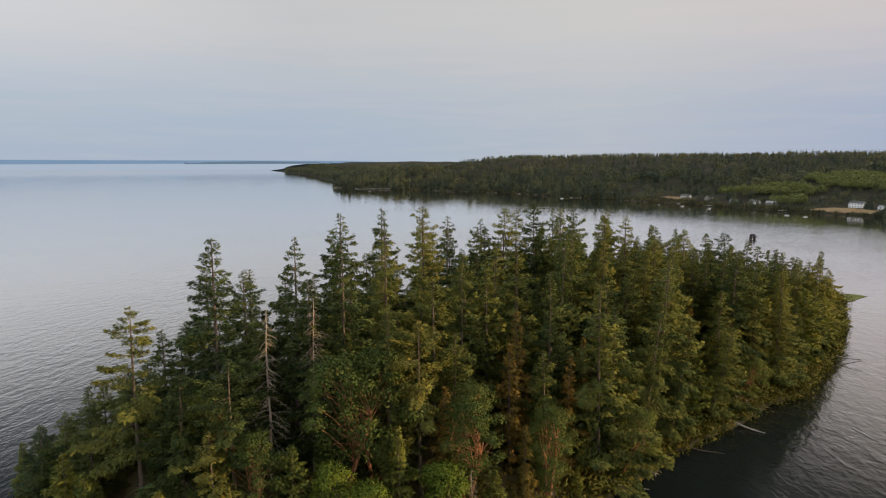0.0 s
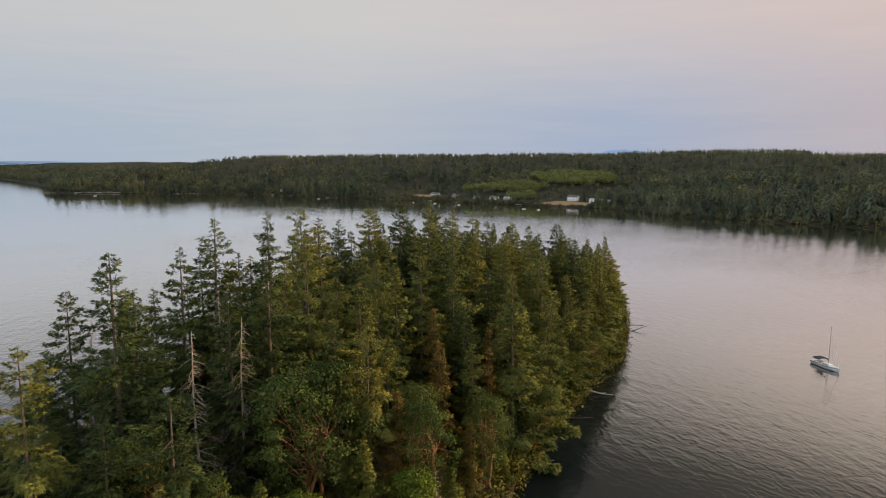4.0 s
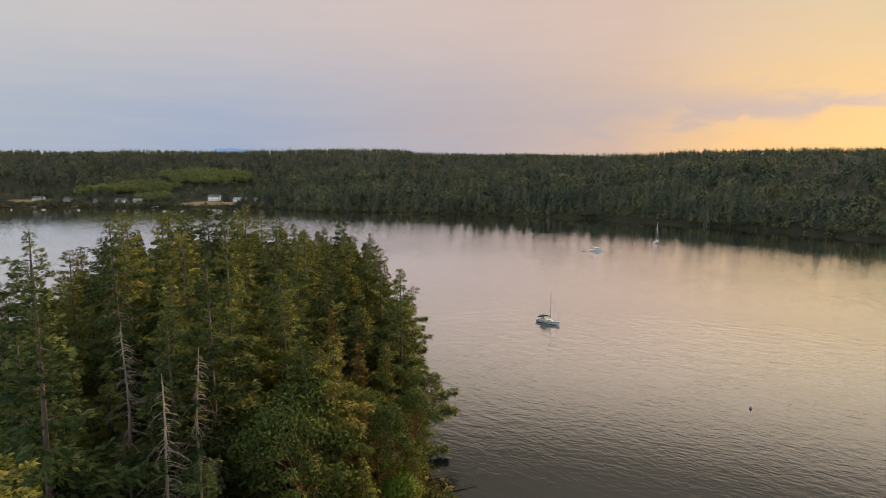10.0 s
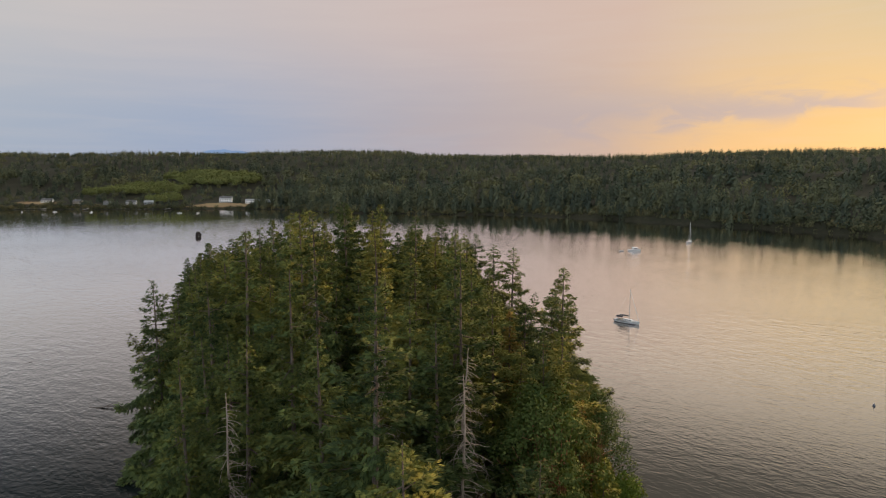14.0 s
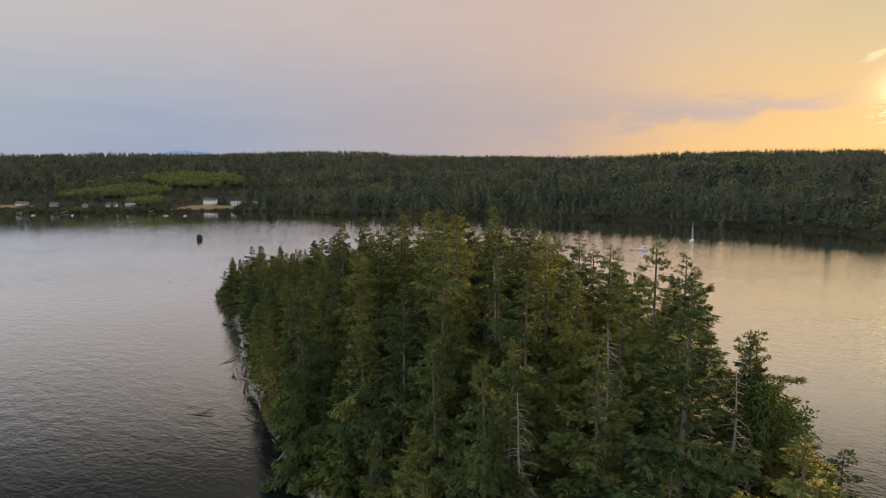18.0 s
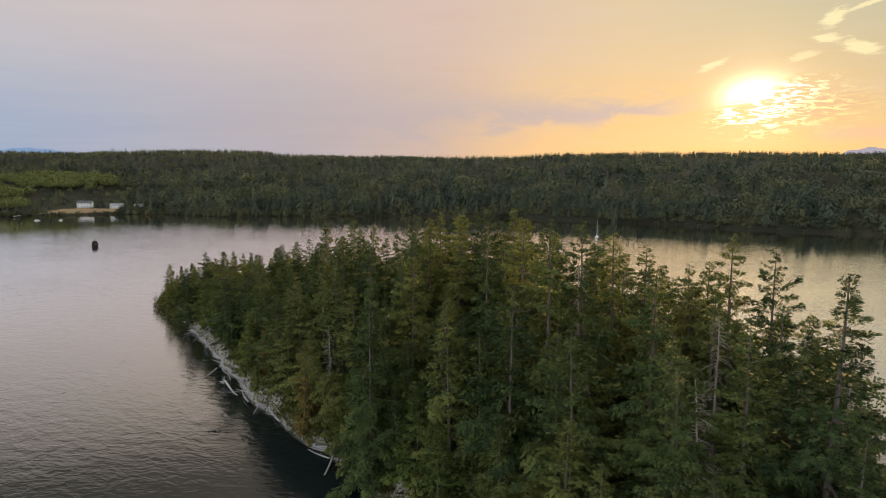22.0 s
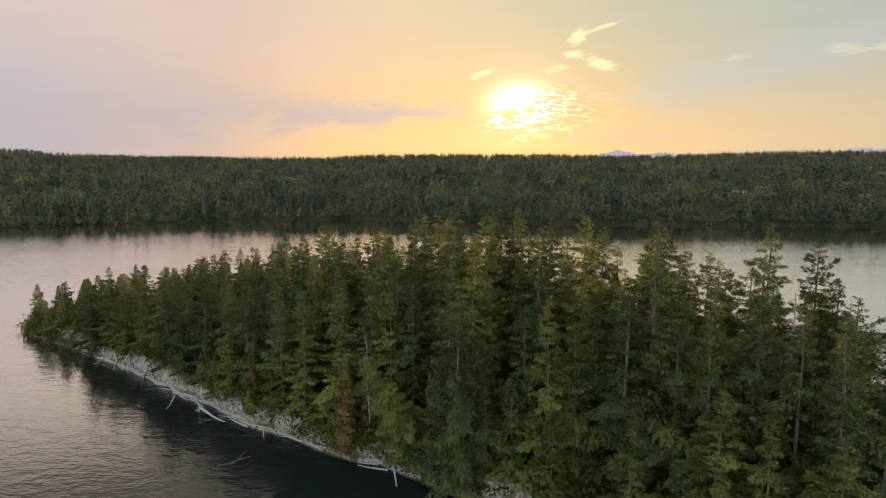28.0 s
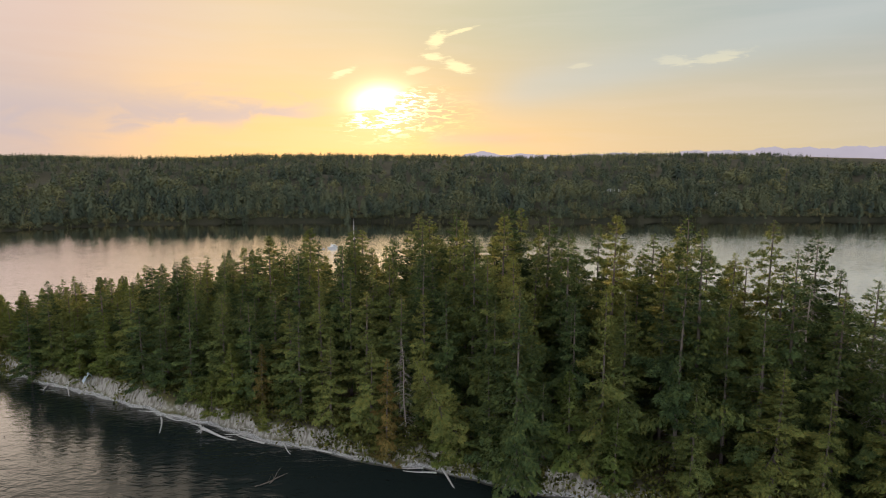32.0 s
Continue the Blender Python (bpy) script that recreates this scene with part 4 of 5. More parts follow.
for _ in range(7000):
    x, y = tr.uniform(-54, 165), tr.uniform(112, 380)
    d = float(island_d(x, y))
    if d < (1.8 if y * 0.55 - x * 0.9 > 80 and y < 250 else 3.2) or float(spit_f(x, y)) > 0.35 or min((x - a) ** 2 + (y - b) ** 2 for a, b in placed) < (4.6 if d < 12 else 6.6) ** 2:
        continue
    dist = np.hypot(ENV[:, 0] - x, ENV[:, 1] - y)
    wgt = 1 / (dist ** 2 + 4)
    top = float((wgt * ENV[:, 2]).sum() / wgt.sum())
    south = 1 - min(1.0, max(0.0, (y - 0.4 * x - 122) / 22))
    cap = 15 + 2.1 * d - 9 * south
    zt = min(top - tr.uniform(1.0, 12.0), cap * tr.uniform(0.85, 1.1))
    if zt < 22 and tr.random() < 0.7:
        kind = YOUNG[tr.randrange(3)]
    elif zt < 26 and tr.random() < 0.3:
        kind = (RUST + MADRONE)[tr.randrange(5)] if y < 190 and x > -5 else (YOUNG + FIRS_NORTH[3:5])[tr.randrange(5)]
    else:
        kind = (FIRS if d < 24 and y < 226 else FIRS_NORTH)[tr.randrange(8) if y < 170 and x > -10 else BUSHY_CROWNS[tr.randrange(6)]]
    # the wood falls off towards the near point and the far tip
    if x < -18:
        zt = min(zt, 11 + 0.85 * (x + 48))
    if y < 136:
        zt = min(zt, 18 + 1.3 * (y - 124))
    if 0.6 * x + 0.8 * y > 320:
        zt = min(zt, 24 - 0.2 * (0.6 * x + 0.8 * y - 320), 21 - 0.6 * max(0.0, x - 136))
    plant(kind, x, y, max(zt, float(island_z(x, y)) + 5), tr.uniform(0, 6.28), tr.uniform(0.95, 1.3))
    placed.append((x, y))
for _ in range(3000):
    # low young growth along the edge, under the tall firs
    x, y = tr.uniform(-52, 140), tr.uniform(118, 350)
    d = float(island_d(x, y))
    if d < 2.2 or d > 11 or float(spit_f(x, y)) > 0.3 or min((x - a) ** 2 + (y - b) ** 2 for a, b in placed) < 3.7 ** 2:
        continue
    plant(BUSHY[tr.randrange(3)], x, y, float(island_z(x, y)) + tr.uniform(5, 10.5), tr.uniform(0, 6.28), tr.uniform(0.9, 1.3))
    placed.append((x, y))


def scrub():
    """Shore scrub and undergrowth: leafy clumps on short stems, too many to count."""
    r = np.random.default_rng(21)
    leaf, nor = Soup(), []
    pts = r.uniform((-60, 112), (170, 384), (36000, 2))
    d = island_d(pts[:, 0], pts[:, 1])
    edge = (d > np.where(pts[:, 1] * 0.55 - pts[:, 0] * 0.9 > 80, 0.6, -0.4)) & ((d < 9) | (r.random(len(d)) < 0.10)) & (r.random(len(d)) < 0.62) & (spit_f(pts[:, 0], pts[:, 1]) < 0.6)
    east = (pts[:, 1] * 0.55 - pts[:, 0] * 0.9 - 50) / 60
    edge &= ~((east > 0.5) & (d < 1.9 + 1.9 * wobble(pts[:, 0], pts[:, 1], 9.0) + 1.2 * (pts[:, 1] > 262)) & (pts[:, 1] > 232) & (r.random(len(d)) < 0.35 + 0.5 * (pts[:, 1] > 256)))
    more = r.uniform((-56, 116), (170, 386), (43000, 2))
    dm = island_d(more[:, 0], more[:, 1])
    more = more[(dm > -1.0) & (dm < 3.2) & ((more[:, 1] * 0.55 - more[:, 0] * 0.9 < 72) | ((more[:, 1] < 254) & (dm > 1.3)) | (more[:, 1] > 342)) & (spit_f(more[:, 0], more[:, 1]) < 0.4) & (wobble(more[:, 0], more[:, 1], 5.0, 2.0) > -0.45)]
    pts = np.concatenate([pts[edge], more])
    z = np.maximum(island_z(pts[:, 0], pts[:, 1]), 0.1)
    for (x, y), g in zip(pts, z):
        n = int(r.integers(22, 44))
        s = r.uniform(0.8, 2.3) * 1.3
        dirs = unit(r.normal(0, 1, (n, 3)) + np.array([0, 0, 0.5]))
        p = np.array([x, y, g + s * 0.6]) + dirs * s * np.array([1, 1, 0.9]) * r.uniform(0.5, 1.0, (n, 1))
        al = unit(dirs + r.normal(0, 0.5, (n, 3)))
        sd = unit(np.cross(al, r.normal(0, 1, (n, 3))))
        leaf.add(*sprays(p, al, sd, r.uniform(0.4, 0.95, n), r.uniform(0.12, 0.30, n), r.uniform(0, 0.3, n)))
        nor.append(np.repeat(unit(dirs + np.array([0, 0, 0.4]) + r.normal(0, 0.3, (n, 3))), 4, axis=0))
    return mesh_np("undergrowth", np.concatenate(leaf.v), np.concatenate(leaf.f), M_SCRUB, False, np.concatenate(nor))


tagged(new("undergrowth", scrub()), "olive and orange shore scrub along the island bank", "shrubs", kind="stuff")


# ---- forest on the far hills ----
def far_template(seed, conif, n):
    """A small tree of unit height seen from far away: a shell of overlapping sprays."""
    r = np.random.default_rng(seed)
    th = np.arange(n) * 2.39996 + r.normal(0, 0.3, n)
    if conif:
        z = 1 - np.sqrt((np.arange(n) + 0.5) / n) * 0.93
        rad = (0.02 + 0.20 * (1 - z) ** 0.85) * r.uniform(0.55, 1.15, n)
        out_ = np.stack([np.cos(th), np.sin(th), np.full(n, 0.30)], 1)
        p = np.stack([np.cos(th) * rad * 0.55, np.sin(th) * rad * 0.55, z + 0.05], 1)
        al = unit(np.stack([np.cos(th) * 0.55, np.sin(th) * 0.55, np.full(n, -0.62)], 1) + r.normal(0, 0.22, (n, 3)))
        L, W = 0.09 + 0.10 * (1 - z), (0.024 + 0.062 * (1 - z)) * (44 / n) ** 0.5
    else:
        u = (np.arange(n) + 0.5) / n
        cz = 1 - 1.55 * u
        out_ = np.stack([np.cos(th) * np.sqrt(np.maximum(0.05, 1 - cz ** 2)), np.sin(th) * np.sqrt(np.maximum(0.05, 1 - cz ** 2)), cz], 1)
        lump = 0.80 + 0.30 * np.sin(out_[:, 0] * 4 + seed) * np.sin(out_[:, 1] * 5 + seed * 2) + 0.1 * np.sin(out_[:, 2] * 9 + seed)
        p = out_ * np.array([0.43, 0.43, 0.44]) * (lump * r.uniform(0.88, 1.06, n))[:, None] + np.array([0, 0, 0.52])
        al = unit(np.cross(out_, r.normal(0, 1, (n, 3))) + out_ * r.normal(0.15, 0.25, (n, 1)))
        L, W = r.uniform(0.12, 0.20, n) * (52 / n) ** 0.5, r.uniform(0.05, 0.085, n) * (52 / n) ** 0.5
        p = p - al * L[:, None] * 0.5
    sd = unit(np.cross(al, out_ + r.normal(0, 0.25, (n, 3))))
    nn = unit(out_ + np.array([0, 0, 0.35]) + r.normal(0, 0.11, (n, 3)))
    return (*sprays(p, al, sd, L, W, r.uniform(0.0, 0.15, n)), np.repeat(nn, 4, axis=0))


def forest(name, pts, hs, templates, mat, label, seed):
    r = np.random.default_rng(seed)
    pick = r.integers(0, len(templates), len(pts))
    V, F, N, T, base = [], [], [], [], 0
    for k, (tv, tf, tn) in enumerate(templates):
        sel = pick == k
        p, h = pts[sel], hs[sel]
        a = r.uniform(0, 6.28, len(p))
        c, s = np.cos(a)[:, None], np.sin(a)[:, None]
        w = r.uniform(0.8, 1.35, len(p))[:, None]
        v = np.stack([(tv[:, 0] * c - tv[:, 1] * s) * w, (tv[:, 0] * s + tv[:, 1] * c) * w, np.broadcast_to(tv[:, 2], (len(p), len(tv)))], -1) * h[:, None, None] + p[:, None]
        f = tf[None] + (base + np.arange(len(p)) * len(tv))[:, None, None]
        V.append(v.reshape(-1, 3))
        N.append(np.stack([tn[:, 0] * c - tn[:, 1] * s, tn[:, 0] * s + tn[:, 1] * c, np.broadcast_to(tn[:, 2], (len(p), len(tn)))], -1).reshape(-1, 3))
        F.append(f.reshape(-1, 4))
        T.append(np.repeat(r.uniform(0, 1, len(p)), len(tv)))
        base += v.shape[0] * v.shape[1]
    me = mesh_np(name, np.concatenate(V), np.concatenate(F), mat, False, np.concatenate(N))
    me.attributes.new("tint", "FLOAT", "POINT").data.foreach_set("value", np.concatenate(T).astype(np.float32))
    ob = new(name, me)
    return tagged(ob, label, "forest", kind="stuff")


def grown(p):
    return np.column_stack([p, far_z(p[:, 0], p[:, 1]) - 0.5])


HOMES = [(400, 868), (414, 828), (425, 806), (307, 938), (322, 921), (238, 1024), (262, 990), (286, 958), (143, 1108), (6, 1240), (640, -45), (640, -178)]


def near_house(x, y):
    """Distance to the nearest house or the open ground on its seaward side."""
    return np.minimum.reduce([np.minimum(np.hypot(x - a, y - b), np.hypot(x - a + 10, y - b + 10)) for a, b in HOMES])


def dry_f(x, y):
    """Dry grass round the white house, on the slope to the beach, and by the farther house."""
    a = np.hypot(((x - 372) * 0.62 - (y - 836) * 0.78) / 44, ((x - 372) * 0.78 + (y - 836) * 0.62) / 30)
    b = np.hypot(((x - 228) * 0.62 - (y - 1024) * 0.78) / 34, ((x - 228) * 0.78 + (y - 1024) * 0.62) / 15)
    return (np.minimum(a, b) < 1 + 0.25 * wobble(x, y, 14.0)) & (far_d(x, y) > 2)


def alder_f(x, y):
    """1 in the pale alder groves behind the settled bay."""
    a = np.hypot(((x - 345) * 0.90 - (y - 1015) * 0.42) / 72, ((x - 345) * 0.42 + (y - 1015) * 0.90) / 26)
    b = np.hypot(((x - 460) * 0.55 - (y - 1005) * 0.83) / 66, ((x - 468) * 0.83 + (y - 1005) * 0.55) / 42)
    c = np.hypot((x - 345) / 22, (y - 925) / 18)
    return np.minimum(np.minimum(a, b), c) < 1 + 0.25 * wobble(x, y, 15.0)


CON_A, CON_B = [far_template(i, True, 64) for i in range(5)], [far_template(10 + i, True, 36) for i in range(4)]
DEC_A, DEC_B = [far_template(20 + i, False, 110) for i in range(5)], [far_template(30 + i, False, 60) for i in range(4)]
fr = np.random.default_rng(3)
fp = fr.uniform((-520, -620), (1250, 2000), (125000, 2))
fd = far_d(fp[:, 0], fp[:, 1])
keep = np.where(fd < 24, 0.9, np.where(fd < 130, 0.25, np.where(fd < 300, 0.15, 0.20))) * np.where(fp[:, 1] > 1350, 0.6, 1.0)
alder = alder_f(fp[:, 0], fp[:, 1])
ok = (fd > -0.5) & (fd < 780) & (fr.random(len(fp)) < keep) & ((~dry_f(fp[:, 0], fp[:, 1]) & (near_house(fp[:, 0], fp[:, 1]) > 13)) | alder)
fp, fd, alder = fp[ok], fd[ok], alder[ok]
stand = wobble(fp[:, 0], fp[:, 1], 60.0, 4.0) + 0.5 * wobble(fp[:, 0], fp[:, 1], 22.0, 1.0)
leafy = fr.random(len(fp)) < np.clip(0.50 + 0.75 * stand - 0.30 * (fd > 320), 0.03, 0.95)
front = fd < 130
tall = 1.0 + 0.30 * wobble(fp[:, 0], fp[:, 1], 28.0, 2.0) + 0.22 * wobble(fp[:, 0], fp[:, 1], 11.0, 5.0)
h = np.where(leafy, fr.uniform(9, 21, len(fp)), fr.uniform(13, 27, len(fp))) * tall * np.where(fd < 6, 0.6, np.where(fd < 14, 0.85, np.where(fd > 300, 0.66, 1.0)))
h = np.where((fp[:, 0] > 150) & (fp[:, 0] < 500) & (fp[:, 1] > 850) & (fp[:, 1] < 1200) & (fd < 175), h * 0.52, h)
h = np.where(fd > 300, fr.uniform(10, 14.5, len(fp)) * np.where(leafy, 0.85, 1.0), h)
sink = np.where(leafy & (fd < 30), 0.24, 0.0) * h
# low bushes right down to the waterline
bp = fr.uniform((-300, -380), (640, 1400), (150000, 2))
bd = far_d(bp[:, 0], bp[:, 1])
bp = bp[(bd > -0.6) & (bd < np.where(bp[:, 1] < 800, 17, 8)) & ~dry_f(bp[:, 0], bp[:, 1]) & (near_house(bp[:, 0], bp[:, 1]) > 12)]
# the groves stand close and even
ap = fr.uniform((230, 880), (570, 1130), (3000, 2))
ap = ap[alder_f(ap[:, 0], ap[:, 1])]
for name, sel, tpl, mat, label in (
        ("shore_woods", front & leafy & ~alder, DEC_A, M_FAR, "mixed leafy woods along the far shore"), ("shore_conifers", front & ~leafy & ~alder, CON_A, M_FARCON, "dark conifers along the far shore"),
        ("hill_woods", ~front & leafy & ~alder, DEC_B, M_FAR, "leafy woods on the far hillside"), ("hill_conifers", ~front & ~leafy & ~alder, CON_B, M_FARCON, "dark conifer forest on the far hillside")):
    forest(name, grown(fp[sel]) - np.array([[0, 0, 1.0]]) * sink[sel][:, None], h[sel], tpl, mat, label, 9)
forest("alder_grove", grown(ap), fr.uniform(10, 15, len(ap)), DEC_B, M_ALDER, "pale yellow-green alder groves behind the bay", 10)
bh = fr.uniform(4, 8.5, len(bp))
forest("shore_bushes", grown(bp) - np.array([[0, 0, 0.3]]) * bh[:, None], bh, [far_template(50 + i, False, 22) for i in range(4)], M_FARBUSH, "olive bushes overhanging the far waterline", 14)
np_ = fr.uniform((-1500, 1500), (-150, 3900), (11000, 2))
nd = far_d(np_[:, 0], np_[:, 1])
np_ = np_[(nd > 3) & (nd < 260) & (fr.random(len(nd)) < np.where(nd < 60, 1.0, 0.45))]
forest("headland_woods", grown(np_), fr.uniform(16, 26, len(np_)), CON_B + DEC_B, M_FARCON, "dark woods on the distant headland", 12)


# ---- boats and marks on the water ----
def lathe(profile, sides=16):
    """Quads of a turned body from (radius, height) rows."""
    w_ = np.linspace(0, 2 * np.pi, sides, endpoint=False)
    v = np.concatenate([np.stack([r_ * np.cos(w_), r_ * np.sin(w_), np.full(sides, z_)], 1) for r_, z_ in profile])
    i, j = np.meshgrid(np.arange(len(profile) - 1), np.arange(sides), indexing="ij")
    k = (j + 1) % sides
    return v, np.stack([i * sides + j, i * sides + k, (i + 1) * sides + k, (i + 1) * sides + j], -1).reshape(-1, 4)


def box(bm, cx, cy, cz, sx, sy, sz, bevel=0.03, taper=1.0, rot=0.0):
    """A bevelled block in a bmesh; taper narrows its top."""
    m = Matrix.Translation((cx, cy, cz)) @ Matrix.Rotation(rot, 4, "Z") @ Matrix.Diagonal((sx, sy, sz, 1))
    vs = bmesh.ops.create_cube(bm, size=1.0, matrix=m)["verts"]
    if taper != 1.0:
        for v in vs:
            if v.co.z > cz:
                v.co.x, v.co.y = cx + (v.co.x - cx) * taper, cy + (v.co.y - cy) * taper
    if bevel:
        es = list({e for v in vs for e in v.link_edges})
        bmesh.ops.bevel(bm, geom=es, offset=min(bevel, sx / 4, sy / 4, sz / 4), segments=1, affect="EDGES", profile=0.5)


def block(name, parent, mat, *args, label="", **kw):
    bm = bmesh.new()
    box(bm, *args, **kw)
    return part(name, mesh_bm(name, bm, mat), parent, label)


def tube_part(name, parent, mat, pts, radii, sides=6, label=""):
    s_ = Soup()
    s_.tube(pts, radii, sides)
    return part(name, s_.mesh(name, mat, True), parent, label)


def hull_mesh(name, L, B, fb, mat, flat=0.25):
    """A hull along x, bow at +x: rounded sections, sheer and a closed transom."""
    st, n = 17, 9
    xs = np.linspace(-0.5, 0.5, st)
    rows = []
    for x in xs:
        u = x + 0.5
        half = B / 2 * (0.74 + 0.26 * math.sin(min(1, u / 0.5) * math.pi / 2)) * (1 - max(0, (u - 0.45) / 0.55) ** 2.1) + 0.02
        sheer = fb * (1 + 0.32 * max(0, u - 0.4) ** 1.5 * 2)
        keel = -0.45 * (1 - abs(2 * u - 0.9) ** 2.5)
        a = np.linspace(-1, 1, n)
        y = half * np.sign(a) * np.abs(a) ** 0.55
        z = keel + (sheer - keel) * np.abs(a) ** (1.6 + flat)
        rows.append(np.stack([np.full(n, x * L + 0.35 * max(0, u - 0.85) * L * np.abs(a) ** 2 * 0.4), y, z], 1))
    v = np.concatenate(rows)
    i, j = np.meshgrid(np.arange(st - 1), np.arange(n - 1), indexing="ij")
    f = np.stack([i * n + j, (i + 1) * n + j, (i + 1) * n + j + 1, i * n + j + 1], -1).reshape(-1, 4)
    deck = [(i_ * n, (i_ + 1) * n, (i_ + 1) * n + n - 1, i_ * n + n - 1) for i_ in range(st - 1)]
    back = [(k, k + 1, n - 2 - k, n - 1 - k) for k in range(n // 2)]
    return mesh_np(name, v, np.concatenate([f, np.array(deck), np.array(back)]), mat, False)


def sailboat(x, y, heading, L, mast_h, label, canvas=True):
    ob = thing("sailboat", pose(x, y, 0, 0, 0, heading), label, "sailboat", "moored boats")
    part("hull", hull_mesh("sail_hull", L, L * 0.31, 0.95, M_GEL), ob)
    block("waterline_stripe", ob, M_NAVY, -L * 0.02, 0, 0.10, L * 0.80, L * 0.285, 0.12, bevel=0.05, label="dark boot stripe")
    block("deckhouse", ob, M_GEL, L * 0.06, 0, 1.28, L * 0.36, L * 0.17, 0.52, bevel=0.12, taper=0.82)
    block("cockpit", ob, M_TEAK, -L * 0.28, 0, 1.03, L * 0.22, L * 0.15, 0.10, bevel=0.03, label="brown teak cockpit sole")
    for s_ in (-1, 1):
        block("cabin_window", ob, M_GLASS, L * 0.06, s_ * L * 0.081, 1.34, L * 0.24, 0.03, 0.18, bevel=0.01, label="dark cabin window")
        block("coaming", ob, M_GEL, -L * 0.28, s_ * L * 0.09, 1.16, L * 0.24, 0.12, 0.24, bevel=0.03)
    mx = L * 0.10
    tube_part("mast", ob, M_ALU, [(mx, 0, 1.3), (mx, 0, 6), (mx, 0, mast_h)], (0.10, 0.095, 0.07), 8)
    tube_part("boom", ob, M_ALU, [(mx, 0, 2.5), (-L * 0.30, 0, 2.6)], (0.07, 0.06), 6)
    tube_part("furled_sail", ob, M_NAVY if canvas else M_GEL, [(mx - 0.1, 0, 2.72), (-L * 0.1, 0, 2.80), (-L * 0.29, 0, 2.74)], (0.13, 0.20, 0.10), 8, "furled sail under a dark cover")
    tube_part("forestay", ob, M_GEL, [(mx, 0, mast_h - 0.3), (L * 0.30, 0, mast_h * 0.52), (L * 0.485, 0, 1.35)], (0.03, 0.075, 0.05), 6, "forestay with the rolled headsail")
    tube_part("backstay", ob, M_ALU, [(mx, 0, mast_h - 0.1), (-L * 0.49, 0, 1.1)], (0.014, 0.014), 4)
    for s_ in (-1, 1):
        tube_part("shroud", ob, M_ALU, [(mx, 0, mast_h - 0.4), (mx, s_ * 0.9, mast_h * 0.55), (mx, s_ * L * 0.145, 1.1)], (0.013, 0.013, 0.013), 4)
        tube_part("spreader", ob, M_ALU, [(mx, 0, mast_h * 0.55), (mx, s_ * 0.9, mast_h * 0.55)], (0.03, 0.02), 4)
    if canvas:
        bm = bmesh.new()
        for k in range(9):
            a0, a1 = math.pi * k / 9, math.pi * (k + 1) / 9
            q = []
            for a, xx in ((a0, -L * 0.40), (a1, -L * 0.40), (a1, -L * 0.13), (a0, -L * 0.13)):
                q.append(bm.verts.new((xx, math.cos(a) * L * 0.13, 2.05 + math.sin(a) * 0.32)))
            bm.faces.new(q)
        bmesh.ops.remove_doubles(bm, verts=bm.verts, dist=0.001)
        bmesh.ops.solidify(bm, geom=bm.faces[:], thickness=0.04)
        part("canopy", mesh_bm("canopy", bm, M_NAVY), ob, "dark canvas cockpit canopy")
        for s_ in (-1, 1):
            for xx in (-0.39, -0.14):
                tube_part("canopy_post", ob, M_ALU, [(L * xx, s_ * L * 0.125, 1.0), (L * xx, s_ * L * 0.128, 2.1)], (0.02, 0.02), 5)
    tube_part("pulpit", ob, M_ALU, [(L * 0.34, L * 0.10, 1.85), (L * 0.46, 0.25, 1.95), (L * 0.46, -0.25, 1.95), (L * 0.34, -L * 0.10, 1.85)], (0.02,) * 4, 5)
    block("rudder", ob, M_GEL, -L * 0.485, 0, 0.35, 0.12, 0.06, 0.9, bevel=0.02)
    return ob


def motorboat(x, y, heading, L):
    ob = thing("motor_cruiser", pose(x, y, 0, 0, 0, heading), "small white cabin cruiser at its mooring", "motorboat", "moored boats")
    part("hull", hull_mesh("motor_hull", L, L * 0.34, 1.05, M_GEL), ob)
    block("cabin", ob, M_GEL, L * 0.05, 0, 1.75, L * 0.42, L * 0.25, 1.1, bevel=0.15, taper=0.8)
    block("windscreen", ob, M_GLASS, L * 0.235, 0, 1.9, 0.10, L * 0.19, 0.5, bevel=0.03, label="dark raked windscreen")
    for s_ in (-1, 1):
        block("side_window", ob, M_GLASS, L * 0.05, s_ * L * 0.119, 1.85, L * 0.26, 0.05, 0.34, bevel=0.02, label="dark side window")
    block("roof", ob, M_GEL, L * 0.02, 0, 2.36, L * 0.44, L * 0.25, 0.10, bevel=0.04)
    tube_part("radar_arch", ob, M_ALU, [(-L * 0.1, L * 0.1, 2.4), (-L * 0.12, L * 0.06, 3.1), (-L * 0.12, -L * 0.06, 3.1), (-L * 0.1, -L * 0.1, 2.4)], (0.05,) * 4, 6)
    tube_part("antenna", ob, M_ALU, [(-L * 0.12, 0, 3.1), (-L * 0.14, 0, 5.0)], (0.02, 0.012), 5)
    block("swim_platform", ob, M_TEAK, -L * 0.54, 0, 0.35, L * 0.09, L * 0.27, 0.08, bevel=0.02)
    return ob


sailboat(162.5, 199.5, -91, 9.5, 12.6, "white sloop with a dark cockpit canopy lying at its mooring")
sailboat(406, 262, 8, 10.0, 14.5, "white sloop with a bare mast near the far shore", canvas=False)
motorboat(340, 274.5, -50, 8.2)
dinghy = thing("dinghy", pose(334.2, 280.5, 0, 0, 0, -50), "small grey dinghy tied behind the cruiser", "dinghy", "moored boats")
part("hull", hull_mesh("dinghy_hull", 3.0, 1.4, 0.40, M_GREYW), dinghy)
block("thwart", dinghy, M_TEAK, 0, 0, 0.36, 0.3, 1.1, 0.05)


